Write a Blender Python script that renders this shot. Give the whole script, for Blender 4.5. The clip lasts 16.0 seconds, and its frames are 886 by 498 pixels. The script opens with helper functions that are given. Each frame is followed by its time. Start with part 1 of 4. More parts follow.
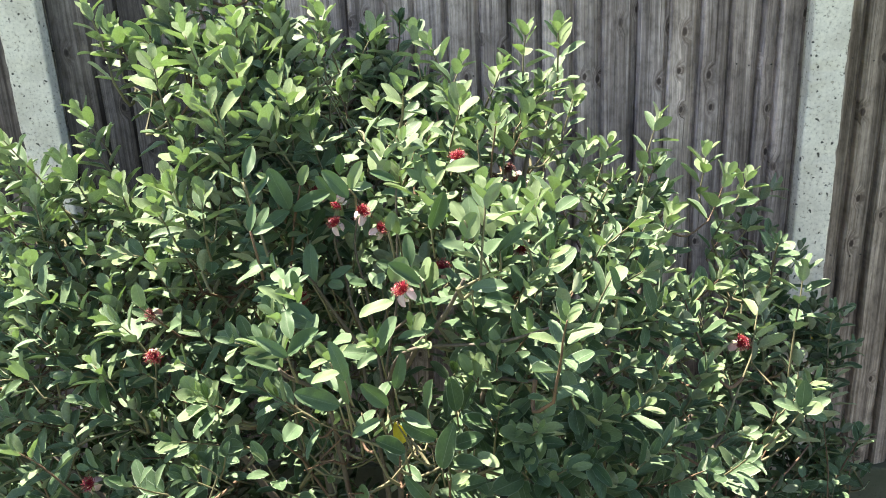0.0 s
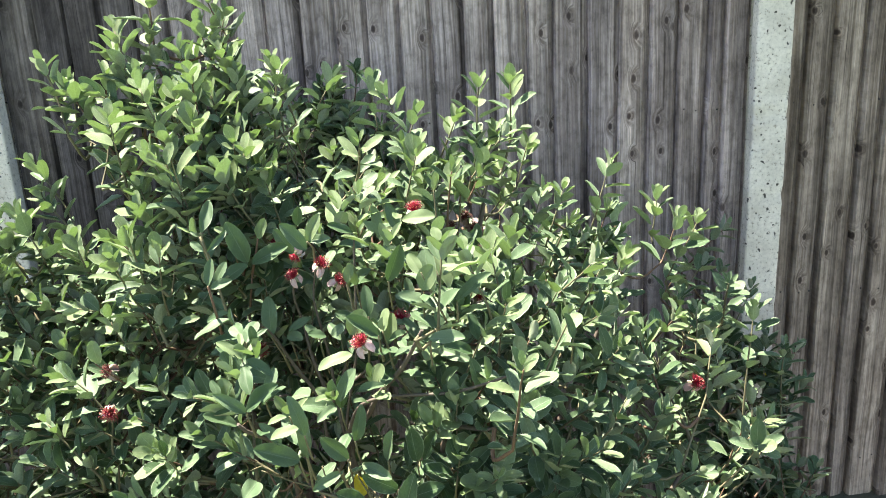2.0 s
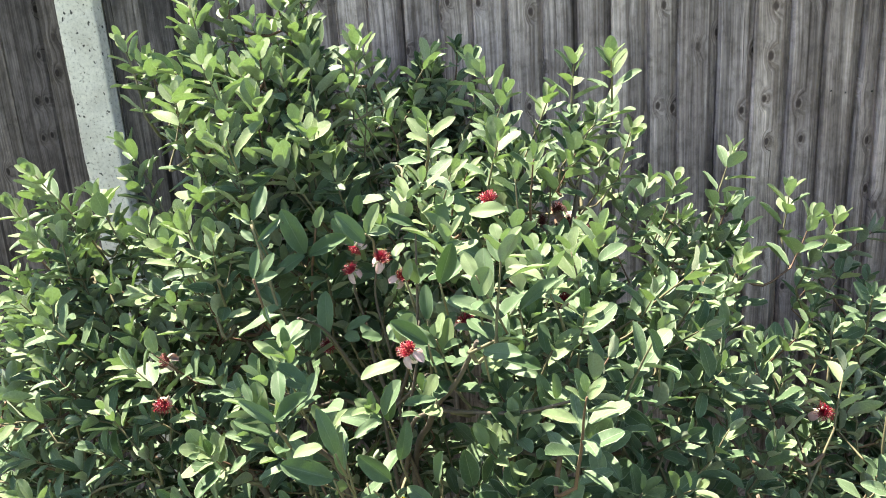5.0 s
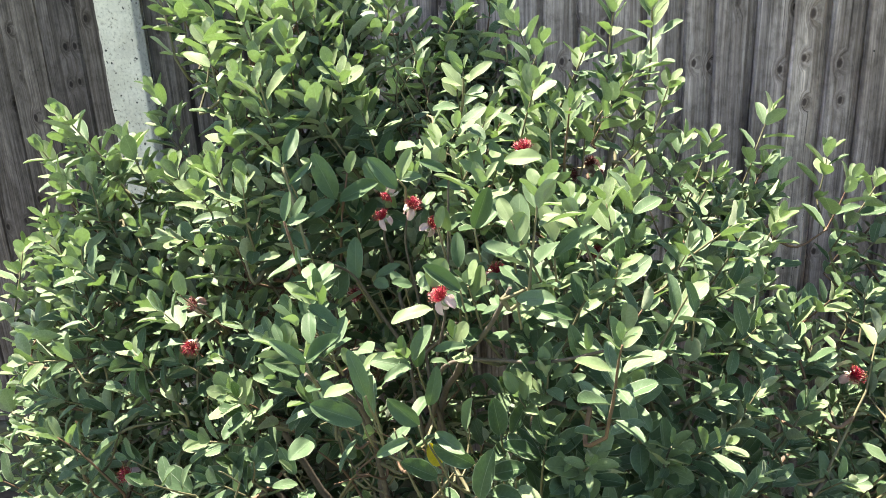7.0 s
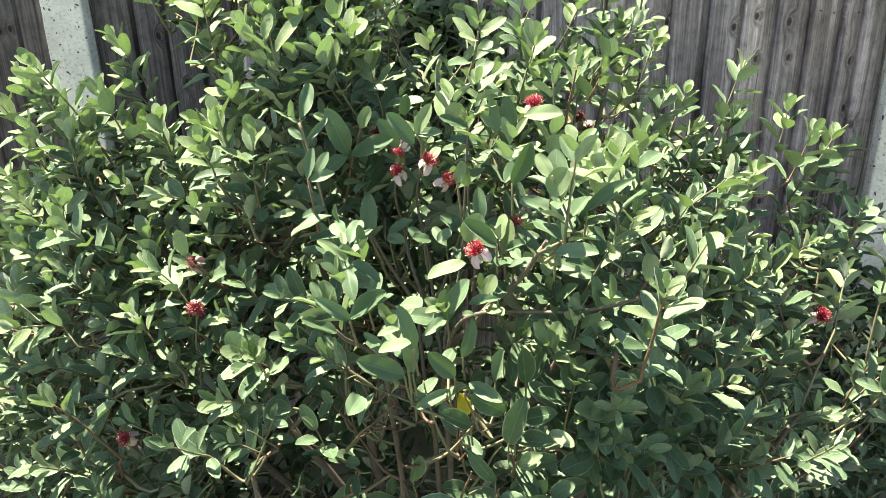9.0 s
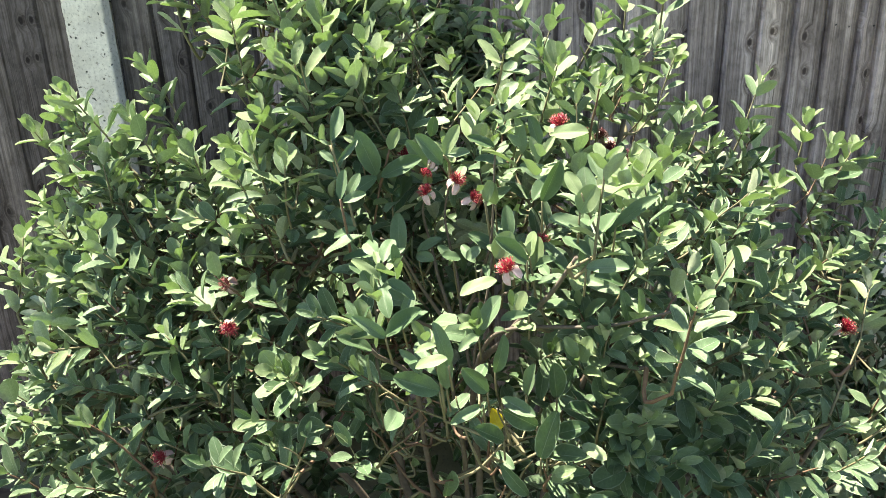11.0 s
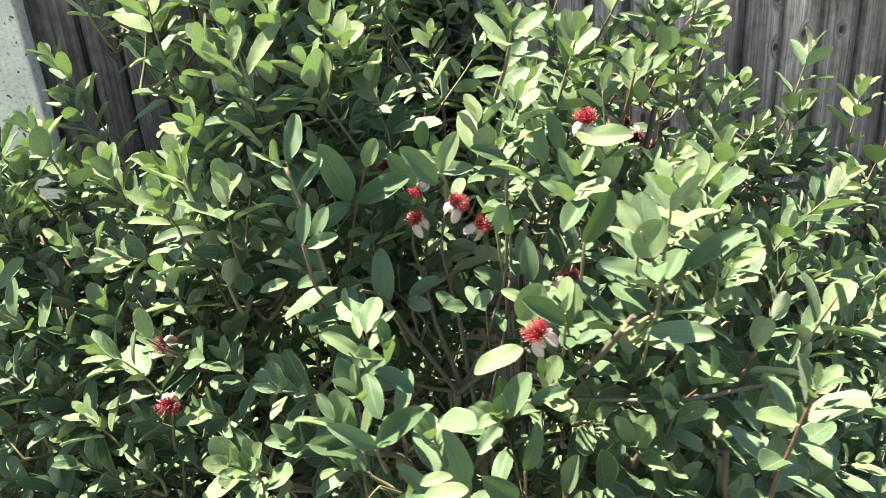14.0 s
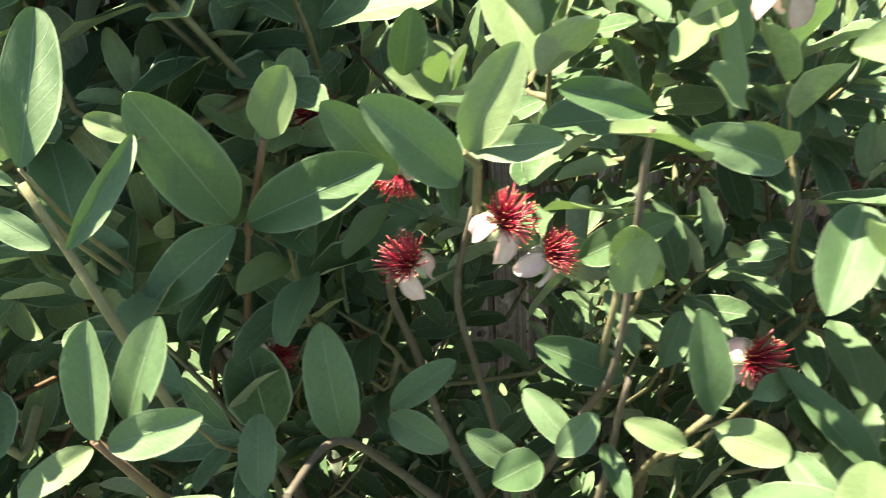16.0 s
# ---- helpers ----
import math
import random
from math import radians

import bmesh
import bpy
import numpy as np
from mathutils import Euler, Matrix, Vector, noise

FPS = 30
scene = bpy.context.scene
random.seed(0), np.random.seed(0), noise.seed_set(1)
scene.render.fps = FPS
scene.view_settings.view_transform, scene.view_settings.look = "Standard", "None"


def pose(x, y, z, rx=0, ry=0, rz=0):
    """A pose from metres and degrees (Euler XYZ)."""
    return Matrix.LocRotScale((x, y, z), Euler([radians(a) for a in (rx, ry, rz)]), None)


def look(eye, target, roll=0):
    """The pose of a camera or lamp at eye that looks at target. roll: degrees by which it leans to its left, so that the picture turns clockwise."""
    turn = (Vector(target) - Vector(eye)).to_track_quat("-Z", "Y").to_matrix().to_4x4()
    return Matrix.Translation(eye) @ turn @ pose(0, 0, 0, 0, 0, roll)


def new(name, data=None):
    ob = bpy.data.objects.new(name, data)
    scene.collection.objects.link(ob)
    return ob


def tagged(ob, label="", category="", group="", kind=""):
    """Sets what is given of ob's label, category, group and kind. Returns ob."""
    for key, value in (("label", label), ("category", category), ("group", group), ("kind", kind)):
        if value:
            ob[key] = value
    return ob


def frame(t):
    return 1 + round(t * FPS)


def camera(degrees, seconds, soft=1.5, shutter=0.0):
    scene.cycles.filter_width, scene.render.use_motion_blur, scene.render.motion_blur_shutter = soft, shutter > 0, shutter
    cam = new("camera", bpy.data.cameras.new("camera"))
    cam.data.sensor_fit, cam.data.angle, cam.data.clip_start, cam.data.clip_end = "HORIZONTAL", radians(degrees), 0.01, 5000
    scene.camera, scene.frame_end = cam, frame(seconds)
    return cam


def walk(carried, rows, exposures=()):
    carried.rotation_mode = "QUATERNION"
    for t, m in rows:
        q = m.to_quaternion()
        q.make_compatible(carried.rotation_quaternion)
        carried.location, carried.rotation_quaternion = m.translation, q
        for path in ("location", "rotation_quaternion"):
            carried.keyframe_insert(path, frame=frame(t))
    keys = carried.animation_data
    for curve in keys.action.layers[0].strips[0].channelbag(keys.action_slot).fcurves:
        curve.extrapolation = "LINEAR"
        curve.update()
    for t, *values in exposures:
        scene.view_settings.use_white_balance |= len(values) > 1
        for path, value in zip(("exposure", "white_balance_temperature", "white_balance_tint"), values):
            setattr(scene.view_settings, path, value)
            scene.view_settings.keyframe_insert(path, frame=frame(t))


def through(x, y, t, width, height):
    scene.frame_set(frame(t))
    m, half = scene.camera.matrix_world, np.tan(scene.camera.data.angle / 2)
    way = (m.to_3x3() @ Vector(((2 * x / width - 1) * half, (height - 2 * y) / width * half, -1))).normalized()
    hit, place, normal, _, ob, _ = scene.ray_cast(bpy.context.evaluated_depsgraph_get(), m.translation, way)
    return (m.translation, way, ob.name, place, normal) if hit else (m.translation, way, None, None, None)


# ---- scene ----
cam = camera(56.9, 16.0, soft=0.9, shutter=0.4)
PATH = [
    (0, (0.213, 0.211, 1.627), (0.04, 2.096, 0.98), -2.8),
    (0.5, (0.218, 0.213, 1.624), (0.076, 2.105, 0.991), -2.7),
    (1, (0.224, 0.204, 1.632), (0.109, 2.103, 1.015), -2.4),
    (1.5, (0.228, 0.206, 1.641), (0.132, 2.114, 1.051), -3.3),
    (2, (0.221, 0.201, 1.649), (0.144, 2.119, 1.085), -3.0),
    (2.5, (0.233, 0.205, 1.647), (0.155, 2.129, 1.109), -1.9),
    (3, (0.262, 0.257, 1.642), (0.141, 2.182, 1.113), -1.7),
    (3.5, (0.308, 0.322, 1.639), (0.042, 2.231, 1.108), -2.8),
    (4, (0.309, 0.355, 1.624), (-0.048, 2.246, 1.081), -4.2),
    (4.5, (0.309, 0.35, 1.622), (-0.086, 2.228, 1.06), -4.3),
    (6.8, (0.284, 0.345, 1.604), (-0.184, 2.178, 0.953), -3.0),
    (7, (0.286, 0.349, 1.596), (-0.177, 2.179, 0.937), -2.9),
    (7.5, (0.24, 0.341, 1.597), (-0.173, 2.171, 0.904), -2.8),
    (8, (0.167, 0.319, 1.596), (-0.145, 2.152, 0.86), -2.6),
    (8.5, (0.133, 0.318, 1.601), (-0.1, 2.147, 0.826), -1.8),
    (9, (0.131, 0.31, 1.608), (-0.083, 2.142, 0.834), -1.1),
    (9.5, (0.125, 0.296, 1.615), (-0.097, 2.137, 0.864), -1.3),
    (10, (0.121, 0.289, 1.617), (-0.125, 2.134, 0.884), -2.2),
    (12.5, (0.096, 0.3, 1.616), (-0.143, 2.137, 0.863), -2.4),
    (13, (0.098, 0.381, 1.6), (-0.121, 2.214, 0.831), -3.1),
    (13.5, (0.098, 0.509, 1.601), (-0.136, 2.33, 0.807), -4.8),
    (14, (0.053, 0.571, 1.598), (-0.13, 2.386, 0.778), -4.4),
    (14.5, (-0.029, 0.629, 1.593), (-0.064, 2.438, 0.742), -3.5),
    (15, (-0.03, 0.8, 1.545), (-0.002, 2.572, 0.619), -3.2),
    (15.5, (-0.01, 1.004, 1.504), (0.018, 2.678, 0.41), -3.7),
    (16, (-0.038, 1.084, 1.486), (-0.024, 2.685, 0.288), -5.1),
]
EXPOSURES = [(0, 2.66, 7050, 13), (2.5, 2.72, 6950, 14), (4.5, 2.72, 7050, 14), (8.5, 2.74, 7200, 12.5), (13.5, 2.71, 7300, 11.5), (14.5, 2.66, 7400, 9.5), (15, 2.70, 7500, 9), (16, 2.86, 7900, 3)]
walk(cam, [(t, look(eye, target, roll)) for t, eye, target, roll in PATH], EXPOSURES)


# ---- light ----
SUN_UP, SUN_ROUND = 66.0, -60.0      # height, and degrees to the right of straight over the fence
sun_dir = Vector((math.sin(radians(SUN_ROUND)) * math.cos(radians(SUN_UP)), math.cos(radians(SUN_ROUND)) * math.cos(radians(SUN_UP)), math.sin(radians(SUN_UP))))
world = bpy.data.worlds.new("sky")
scene.world = world
world.use_nodes = True
sky = world.node_tree.nodes.new("ShaderNodeTexSky")
sky.sky_type, sky.sun_disc = "NISHITA", False
sky.sun_elevation, sky.sun_rotation = radians(SUN_UP), radians(SUN_ROUND)
world.node_tree.links.new(sky.outputs[0], world.node_tree.nodes["Background"].inputs[0])
world.node_tree.nodes["Background"].inputs[1].default_value = 0.067
sun = new("sun", bpy.data.lights.new("sun", "SUN"))
sun.data.energy, sun.data.angle, sun.data.color = 4.6, radians(0.53), (1.0, 0.958, 0.888)
sun.matrix_world = look(sun_dir * 20, (0, 0, 0))


# ---- materials ----
def shader(name):
    m = bpy.data.materials.new(name)
    m.use_nodes = True
    return m, m.node_tree.nodes, m.node_tree.links, m.node_tree.nodes["Principled BSDF"]


def put(nodes, kind, **values):
    n = nodes.new(kind)
    for key, value in values.items():
        n.inputs[key].default_value = value
    return n


def ramp(nodes, links, source, stops):
    r = nodes.new("ShaderNodeValToRGB")
    while len(r.color_ramp.elements) < len(stops):
        r.color_ramp.elements.new(0.5)
    for e, (at, c) in zip(r.color_ramp.elements, stops):
        e.position, e.color = at, (*c, 1) if len(c) == 3 else c
    links.new(source, r.inputs[0])
    return r.outputs[0]


def mix(nodes, links, how, fac, a, b):
    n = nodes.new("ShaderNodeMix")
    n.data_type, n.blend_type = "RGBA", how
    for socket, value in ((n.inputs[0], fac), (n.inputs[6], a), (n.inputs[7], b)):
        if isinstance(value, (int, float)):
            socket.default_value = value
        elif isinstance(value, tuple):
            socket.default_value = (*value, 1)
        else:
            links.new(value, socket)
    return n.outputs[2]


def arith(nodes, links, op, a, b=None, clamp=False):
    n = nodes.new("ShaderNodeMath")
    n.operation, n.use_clamp = op, clamp
    for socket, value in zip(n.inputs, (a, b)):
        if isinstance(value, (int, float)):
            socket.default_value = value
        elif value is not None:
            links.new(value, socket)
    return n.outputs[0]


def bump(nodes, links, bsdf, height, strength, distance):
    b = nodes.new("ShaderNodeBump")
    b.inputs["Strength"].default_value, b.inputs["Distance"].default_value = strength, distance
    links.new(height, b.inputs["Height"])
    links.new(b.outputs[0], bsdf.inputs["Normal"])


def leaf_material(name, dark, light, vein, through, share, rough, single):
    """A leaf's face: mottled blade, pale midrib, side veins and margin, and light let through."""
    m, nodes, links, bsdf = shader(name)
    if single:
        chance = nodes.new("ShaderNodeObjectInfo").outputs["Random"]
    else:
        chance = nodes.new("ShaderNodeNewGeometry").outputs["Random Per Island"]
    uv = nodes.new("ShaderNodeUVMap")
    part_uv = nodes.new("ShaderNodeSeparateXYZ")
    links.new(uv.outputs[0], part_uv.inputs[0])
    across = arith(nodes, links, "ABSOLUTE", arith(nodes, links, "SUBTRACT", part_uv.outputs[0], 0.5))
    along = part_uv.outputs[1]
    grain = put(nodes, "ShaderNodeTexNoise", Scale=26.0 if single else 260.0, Detail=5.0, Roughness=0.65)
    patch = put(nodes, "ShaderNodeTexNoise", Scale=2.2 if single else 45.0, Detail=3.0)
    place = nodes.new("ShaderNodeTexCoord").outputs["Object"]
    links.new(place, grain.inputs["Vector"])
    links.new(place, patch.inputs["Vector"])
    tone = arith(nodes, links, "ADD", arith(nodes, links, "MULTIPLY", chance, 0.65), arith(nodes, links, "MULTIPLY", patch.outputs[0], 0.45), True)
    base = mix(nodes, links, "MIX", tone, dark, light)
    base = mix(nodes, links, "OVERLAY", 0.4 if single else 0.6, base, ramp(nodes, links, grain.outputs[0], [(0.3, (0.30,) * 3), (0.7, (0.70,) * 3)]))
    rib = ramp(nodes, links, across, [(0.006, (0.38,) * 3 if single else (0.7,) * 3), (0.018, (0, 0, 0))])
    wave = arith(nodes, links, "SINE", arith(nodes, links, "MULTIPLY", arith(nodes, links, "SUBTRACT", along, arith(nodes, links, "MULTIPLY", across, 0.55)), 48.0))
    side = ramp(nodes, links, wave, [(0.93, (0, 0, 0)), (1.0, (1, 1, 1))])
    side = mix(nodes, links, "MULTIPLY", 1.0, side, (0.07,) * 3 if single else (0.13,) * 3)
    edge = ramp(nodes, links, across, [(0.446, (0, 0, 0)), (0.478, (0.25,) * 3 if single else (0.8,) * 3)])
    lines = mix(nodes, links, "LIGHTEN", 1.0, mix(nodes, links, "LIGHTEN", 1.0, rib, side), edge)
    base = mix(nodes, links, "MIX", lines, base, vein)
    links.new(base, bsdf.inputs["Base Color"])
    bsdf.inputs["Roughness"].default_value = rough
    bsdf.inputs["Specular IOR Level"].default_value = 0.20
    bump(nodes, links, bsdf, mix(nodes, links, "ADD", 0.3, lines, grain.outputs[0]), 0.6, 0.0008)
    glow = nodes.new("ShaderNodeBsdfTranslucent")
    links.new(mix(nodes, links, "MIX", 0.35, through, mix(nodes, links, "MULTIPLY", 1.0, base, through)), glow.inputs[0])
    both = nodes.new("ShaderNodeMixShader")
    both.inputs[0].default_value = share
    links.new(bsdf.outputs[0], both.inputs[1])
    links.new(glow.outputs[0], both.inputs[2])
    links.new(both.outputs[0], nodes["Material Output"].inputs[0])
    return m


def leaf_set(single):
    tag = "_single" if single else ""
    return [
        leaf_material("leaf_top" + tag, (0.029, 0.068, 0.025), (0.132, 0.196, 0.108), (0.32, 0.385, 0.265), (0.37, 0.55, 0.23), 0.25, 0.52, single),
        leaf_material("leaf_under" + tag, (0.200, 0.250, 0.170), (0.31, 0.362, 0.280), (0.42, 0.475, 0.37), (0.44, 0.60, 0.33), 0.30, 0.65, single),
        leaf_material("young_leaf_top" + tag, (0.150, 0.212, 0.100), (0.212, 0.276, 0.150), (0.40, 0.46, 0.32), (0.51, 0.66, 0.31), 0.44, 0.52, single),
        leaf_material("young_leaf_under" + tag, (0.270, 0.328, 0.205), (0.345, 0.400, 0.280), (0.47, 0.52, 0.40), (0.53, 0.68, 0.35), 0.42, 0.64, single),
        leaf_material("yellow_leaf" + tag, (0.50, 0.44, 0.05), (0.62, 0.55, 0.08), (0.66, 0.62, 0.25), (0.85, 0.78, 0.10), 0.5, 0.55, single),
    ]


def bark_material(name, dark, light, scale):
    m, nodes, links, bsdf = shader(name)
    place = nodes.new("ShaderNodeTexCoord").outputs["Object"]
    a = put(nodes, "ShaderNodeTexNoise", Scale=scale, Detail=6.0)
    b = put(nodes, "ShaderNodeTexNoise", Scale=scale * 0.12, Detail=2.0)
    for n in (a, b):
        links.new(place, n.inputs["Vector"])
    base = mix(nodes, links, "MIX", a.outputs[0], dark, light)
    base = mix(nodes, links, "MULTIPLY", 0.6, base, ramp(nodes, links, b.outputs[0], [(0.3, (0.55, 0.5, 0.45)), (0.7, (1, 1, 1))]))
    links.new(base, bsdf.inputs["Base Color"])
    bsdf.inputs["Roughness"].default_value = 0.8
    bump(nodes, links, bsdf, a.outputs[0], 0.6, 0.001)
    return m


def wood_material(name="weathered_fence_wood", tone=(1.0, 1.0, 1.0)):
    """Weathered softwood: long grain that bends round knots, checks, grey bloom and dark streaks, each board its own."""
    m, nodes, links, bsdf = shader(name)
    place = nodes.new("ShaderNodeSeparateXYZ")
    links.new(nodes.new("ShaderNodeTexCoord").outputs["Object"], place.inputs[0])
    chance = nodes.new("ShaderNodeObjectInfo").outputs["Random"]
    x = arith(nodes, links, "ADD", place.outputs[0], arith(nodes, links, "MULTIPLY", chance, 37.0))
    z = arith(nodes, links, "ADD", place.outputs[2], arith(nodes, links, "MULTIPLY", chance, 91.0))

    def flat(a, sx, b, sz):
        n = nodes.new("ShaderNodeCombineXYZ")
        links.new(arith(nodes, links, "MULTIPLY", a, sx), n.inputs[0])
        links.new(arith(nodes, links, "MULTIPLY", b, sz), n.inputs[1])
        return n.outputs[0]

    def cloud(vector, detail, rough=0.55, bent=0.0):
        n = put(nodes, "ShaderNodeTexNoise", Scale=1.0, Detail=detail, Roughness=rough, Distortion=bent)
        n.noise_dimensions = "2D"
        links.new(vector, n.inputs["Vector"])
        return n.outputs[0]

    knots = put(nodes, "ShaderNodeTexVoronoi", Scale=1.0, Randomness=0.9)
    knots.voronoi_dimensions = "2D"
    links.new(flat(x, 15.0, z, 9.0), knots.inputs["Vector"])
    hue = nodes.new("ShaderNodeSeparateColor")
    links.new(knots.outputs["Color"], hue.inputs[0])
    near = arith(nodes, links, "ADD", arith(nodes, links, "MULTIPLY", knots.outputs["Distance"], arith(nodes, links, "ADD", 0.55, arith(nodes, links, "MULTIPLY", hue.outputs[1], 1.1))), arith(nodes, links, "MULTIPLY", cloud(flat(x, 160.0, z, 120.0), 2.0), 0.05))
    kept = ramp(nodes, links, knots.outputs["Color"], [(0.54, (0, 0, 0)), (0.60, (1, 1, 1))])
    pull = mix(nodes, links, "MULTIPLY", 1.0, ramp(nodes, links, near, [(0.0, (1, 1, 1)), (0.42, (0, 0, 0))]), kept)
    waver = arith(nodes, links, "MULTIPLY", cloud(flat(x, 9.0, z, 3.0), 2.0), 0.010)
    bent_x = arith(nodes, links, "ADD", arith(nodes, links, "ADD", x, waver), arith(nodes, links, "MULTIPLY", pull, 0.026))
    fine = cloud(flat(bent_x, 210.0, z, 4.5), 6.0, 0.68)
    rings = cloud(flat(bent_x, 95.0, z, 1.2), 3.0, 0.5)
    broad = cloud(flat(x, 24.0, z, 1.3), 4.0)
    stain = cloud(flat(x, 6.0, z, 3.0), 5.0, 0.6)
    checks = cloud(flat(bent_x, 260.0, z, 2.4), 2.0)
    base = ramp(nodes, links, fine, [(0.32, (0.185, 0.178, 0.170)), (0.50, (0.285, 0.277, 0.266)), (0.68, (0.385, 0.377, 0.364))])
    base = mix(nodes, links, "MULTIPLY", 0.9, base, ramp(nodes, links, rings, [(0.34, (0.62, 0.59, 0.56)), (0.52, (1.0, 1.0, 1.0)), (0.66, (1.12, 1.10, 1.08))]))
    base = mix(nodes, links, "MULTIPLY", 0.85, base, ramp(nodes, links, broad, [(0.32, (0.52, 0.50, 0.49)), (0.60, (1.18, 1.15, 1.12))]))
    base = mix(nodes, links, "MULTIPLY", 0.75, base, ramp(nodes, links, stain, [(0.36, (0.58, 0.55, 0.53)), (0.60, (1.08, 1.06, 1.05))]))
    mottle = cloud(flat(x, 45.0, z, 26.0), 6.0, 0.7)
    base = mix(nodes, links, "MULTIPLY", 0.75, base, ramp(nodes, links, mottle, [(0.34, (0.62, 0.62, 0.60)), (0.5, (1, 1, 1)), (0.66, (1.2, 1.21, 1.2))]))
    base = mix(nodes, links, "MIX", ramp(nodes, links, checks, [(0.24, (0.8, 0.8, 0.8)), (0.29, (0, 0, 0))]), base, (0.05, 0.044, 0.040))
    halo = mix(nodes, links, "MULTIPLY", 1.0, ramp(nodes, links, near, [(0.12, (0.9, 0.9, 0.9)), (0.17, (0.15, 0.15, 0.15)), (0.21, (0.55, 0.55, 0.55)), (0.36, (0, 0, 0))]), kept)
    base = mix(nodes, links, "MULTIPLY", halo, base, (0.42, 0.38, 0.36))
    eye = mix(nodes, links, "MULTIPLY", 1.0, ramp(nodes, links, near, [(0.09, (0.95, 0.95, 0.95)), (0.155, (0, 0, 0))]), kept)
    base = mix(nodes, links, "MIX", eye, base, (0.040, 0.033, 0.030))
    base = mix(nodes, links, "MULTIPLY", 1.0, base, ramp(nodes, links, chance, [(0.0, (0.74, 0.72, 0.72)), (1.0, (1.20, 1.16, 1.10))]))
    base = mix(nodes, links, "MULTIPLY", 1.0, base, tone)
    links.new(base, bsdf.inputs["Base Color"])
    bsdf.inputs["Roughness"].default_value = 0.85
    bsdf.inputs["Specular IOR Level"].default_value = 0.25
    bump(nodes, links, bsdf, mix(nodes, links, "ADD", 0.6, fine, rings), 0.8, 0.003)
    return m


def concrete_material(name, dark, light, mossy):
    """Cast concrete with blowholes, cement bloom and, low down, old green and black growth."""
    m, nodes, links, bsdf = shader(name)
    place = nodes.new("ShaderNodeTexCoord").outputs["Object"]
    a = put(nodes, "ShaderNodeTexNoise", Scale=9.0, Detail=6.0, Roughness=0.62)
    b = put(nodes, "ShaderNodeTexNoise", Scale=120.0, Detail=6.0, Roughness=0.65)
    pits = put(nodes, "ShaderNodeTexVoronoi", Scale=48.0, Randomness=1.0)
    wide = put(nodes, "ShaderNodeTexNoise", Scale=4.0, Detail=2.0)
    warp = nodes.new("ShaderNodeVectorMath")
    links.new(place, warp.inputs[0])
    shake = put(nodes, "ShaderNodeTexNoise", Scale=40.0, Detail=2.0)
    small = nodes.new("ShaderNodeVectorMath")
    small.operation = "SCALE"
    small.inputs["Scale"].default_value = 0.03
    links.new(place, shake.inputs["Vector"])
    links.new(shake.outputs["Color"], small.inputs[0])
    links.new(small.outputs[0], warp.inputs[1])
    for n in (a, b, wide):
        links.new(place, n.inputs["Vector"])
    links.new(warp.outputs[0], pits.inputs["Vector"])
    base = mix(nodes, links, "MIX", ramp(nodes, links, a.outputs[0], [(0.3, (0, 0, 0)), (0.7, (1, 1, 1))]), dark, light)
    base = mix(nodes, links, "MULTIPLY", 0.85, base, ramp(nodes, links, b.outputs[0], [(0.36, (0.42, 0.40, 0.36)), (0.43, (0.90, 0.90, 0.89)), (0.62, (1.06, 1.06, 1.05))]))
    hole = mix(nodes, links, "MULTIPLY", 1.0, ramp(nodes, links, pits.outputs["Distance"], [(0.13, (1, 1, 1)), (0.19, (0, 0, 0))]), ramp(nodes, links, pits.outputs["Color"], [(0.42, (0, 0, 0)), (0.52, (0.95, 0.95, 0.95))]))
    base = mix(nodes, links, "MIX", hole, base, (0.045, 0.042, 0.036))
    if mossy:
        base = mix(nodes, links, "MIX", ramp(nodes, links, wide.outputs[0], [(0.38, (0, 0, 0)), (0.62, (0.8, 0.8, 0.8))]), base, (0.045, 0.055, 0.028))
    links.new(base, bsdf.inputs["Base Color"])
    bsdf.inputs["Roughness"].default_value = 0.9
    bump(nodes, links, bsdf, mix(nodes, links, "SUBTRACT", 1.0, b.outputs[0], hole), 0.5, 0.002)
    return m


def plain_material(name, dark, light, scale, rough=0.7, through=None):
    m, nodes, links, bsdf = shader(name)
    place = nodes.new("ShaderNodeTexCoord").outputs["Object"]
    a = put(nodes, "ShaderNodeTexNoise", Scale=scale, Detail=5.0)
    b = put(nodes, "ShaderNodeTexNoise", Scale=scale * 0.1, Detail=2.0)
    for n in (a, b):
        links.new(place, n.inputs["Vector"])
    base = mix(nodes, links, "MIX", ramp(nodes, links, a.outputs[0], [(0.3, (0, 0, 0)), (0.7, (1, 1, 1))]), dark, light)
    base = mix(nodes, links, "MULTIPLY", 0.4, base, ramp(nodes, links, b.outputs[0], [(0.3, (0.6, 0.6, 0.6)), (0.7, (1, 1, 1))]))
    links.new(base, bsdf.inputs["Base Color"])
    bsdf.inputs["Roughness"].default_value = rough
    bump(nodes, links, bsdf, a.outputs[0], 0.3, 0.001)
    if through:
        glow = put(nodes, "ShaderNodeBsdfTranslucent", Color=(*through, 1))
        both = put(nodes, "ShaderNodeMixShader", Fac=0.4)
        links.new(bsdf.outputs[0], both.inputs[1])
        links.new(glow.outputs[0], both.inputs[2])
        links.new(both.outputs[0], nodes["Material Output"].inputs[0])
    return m


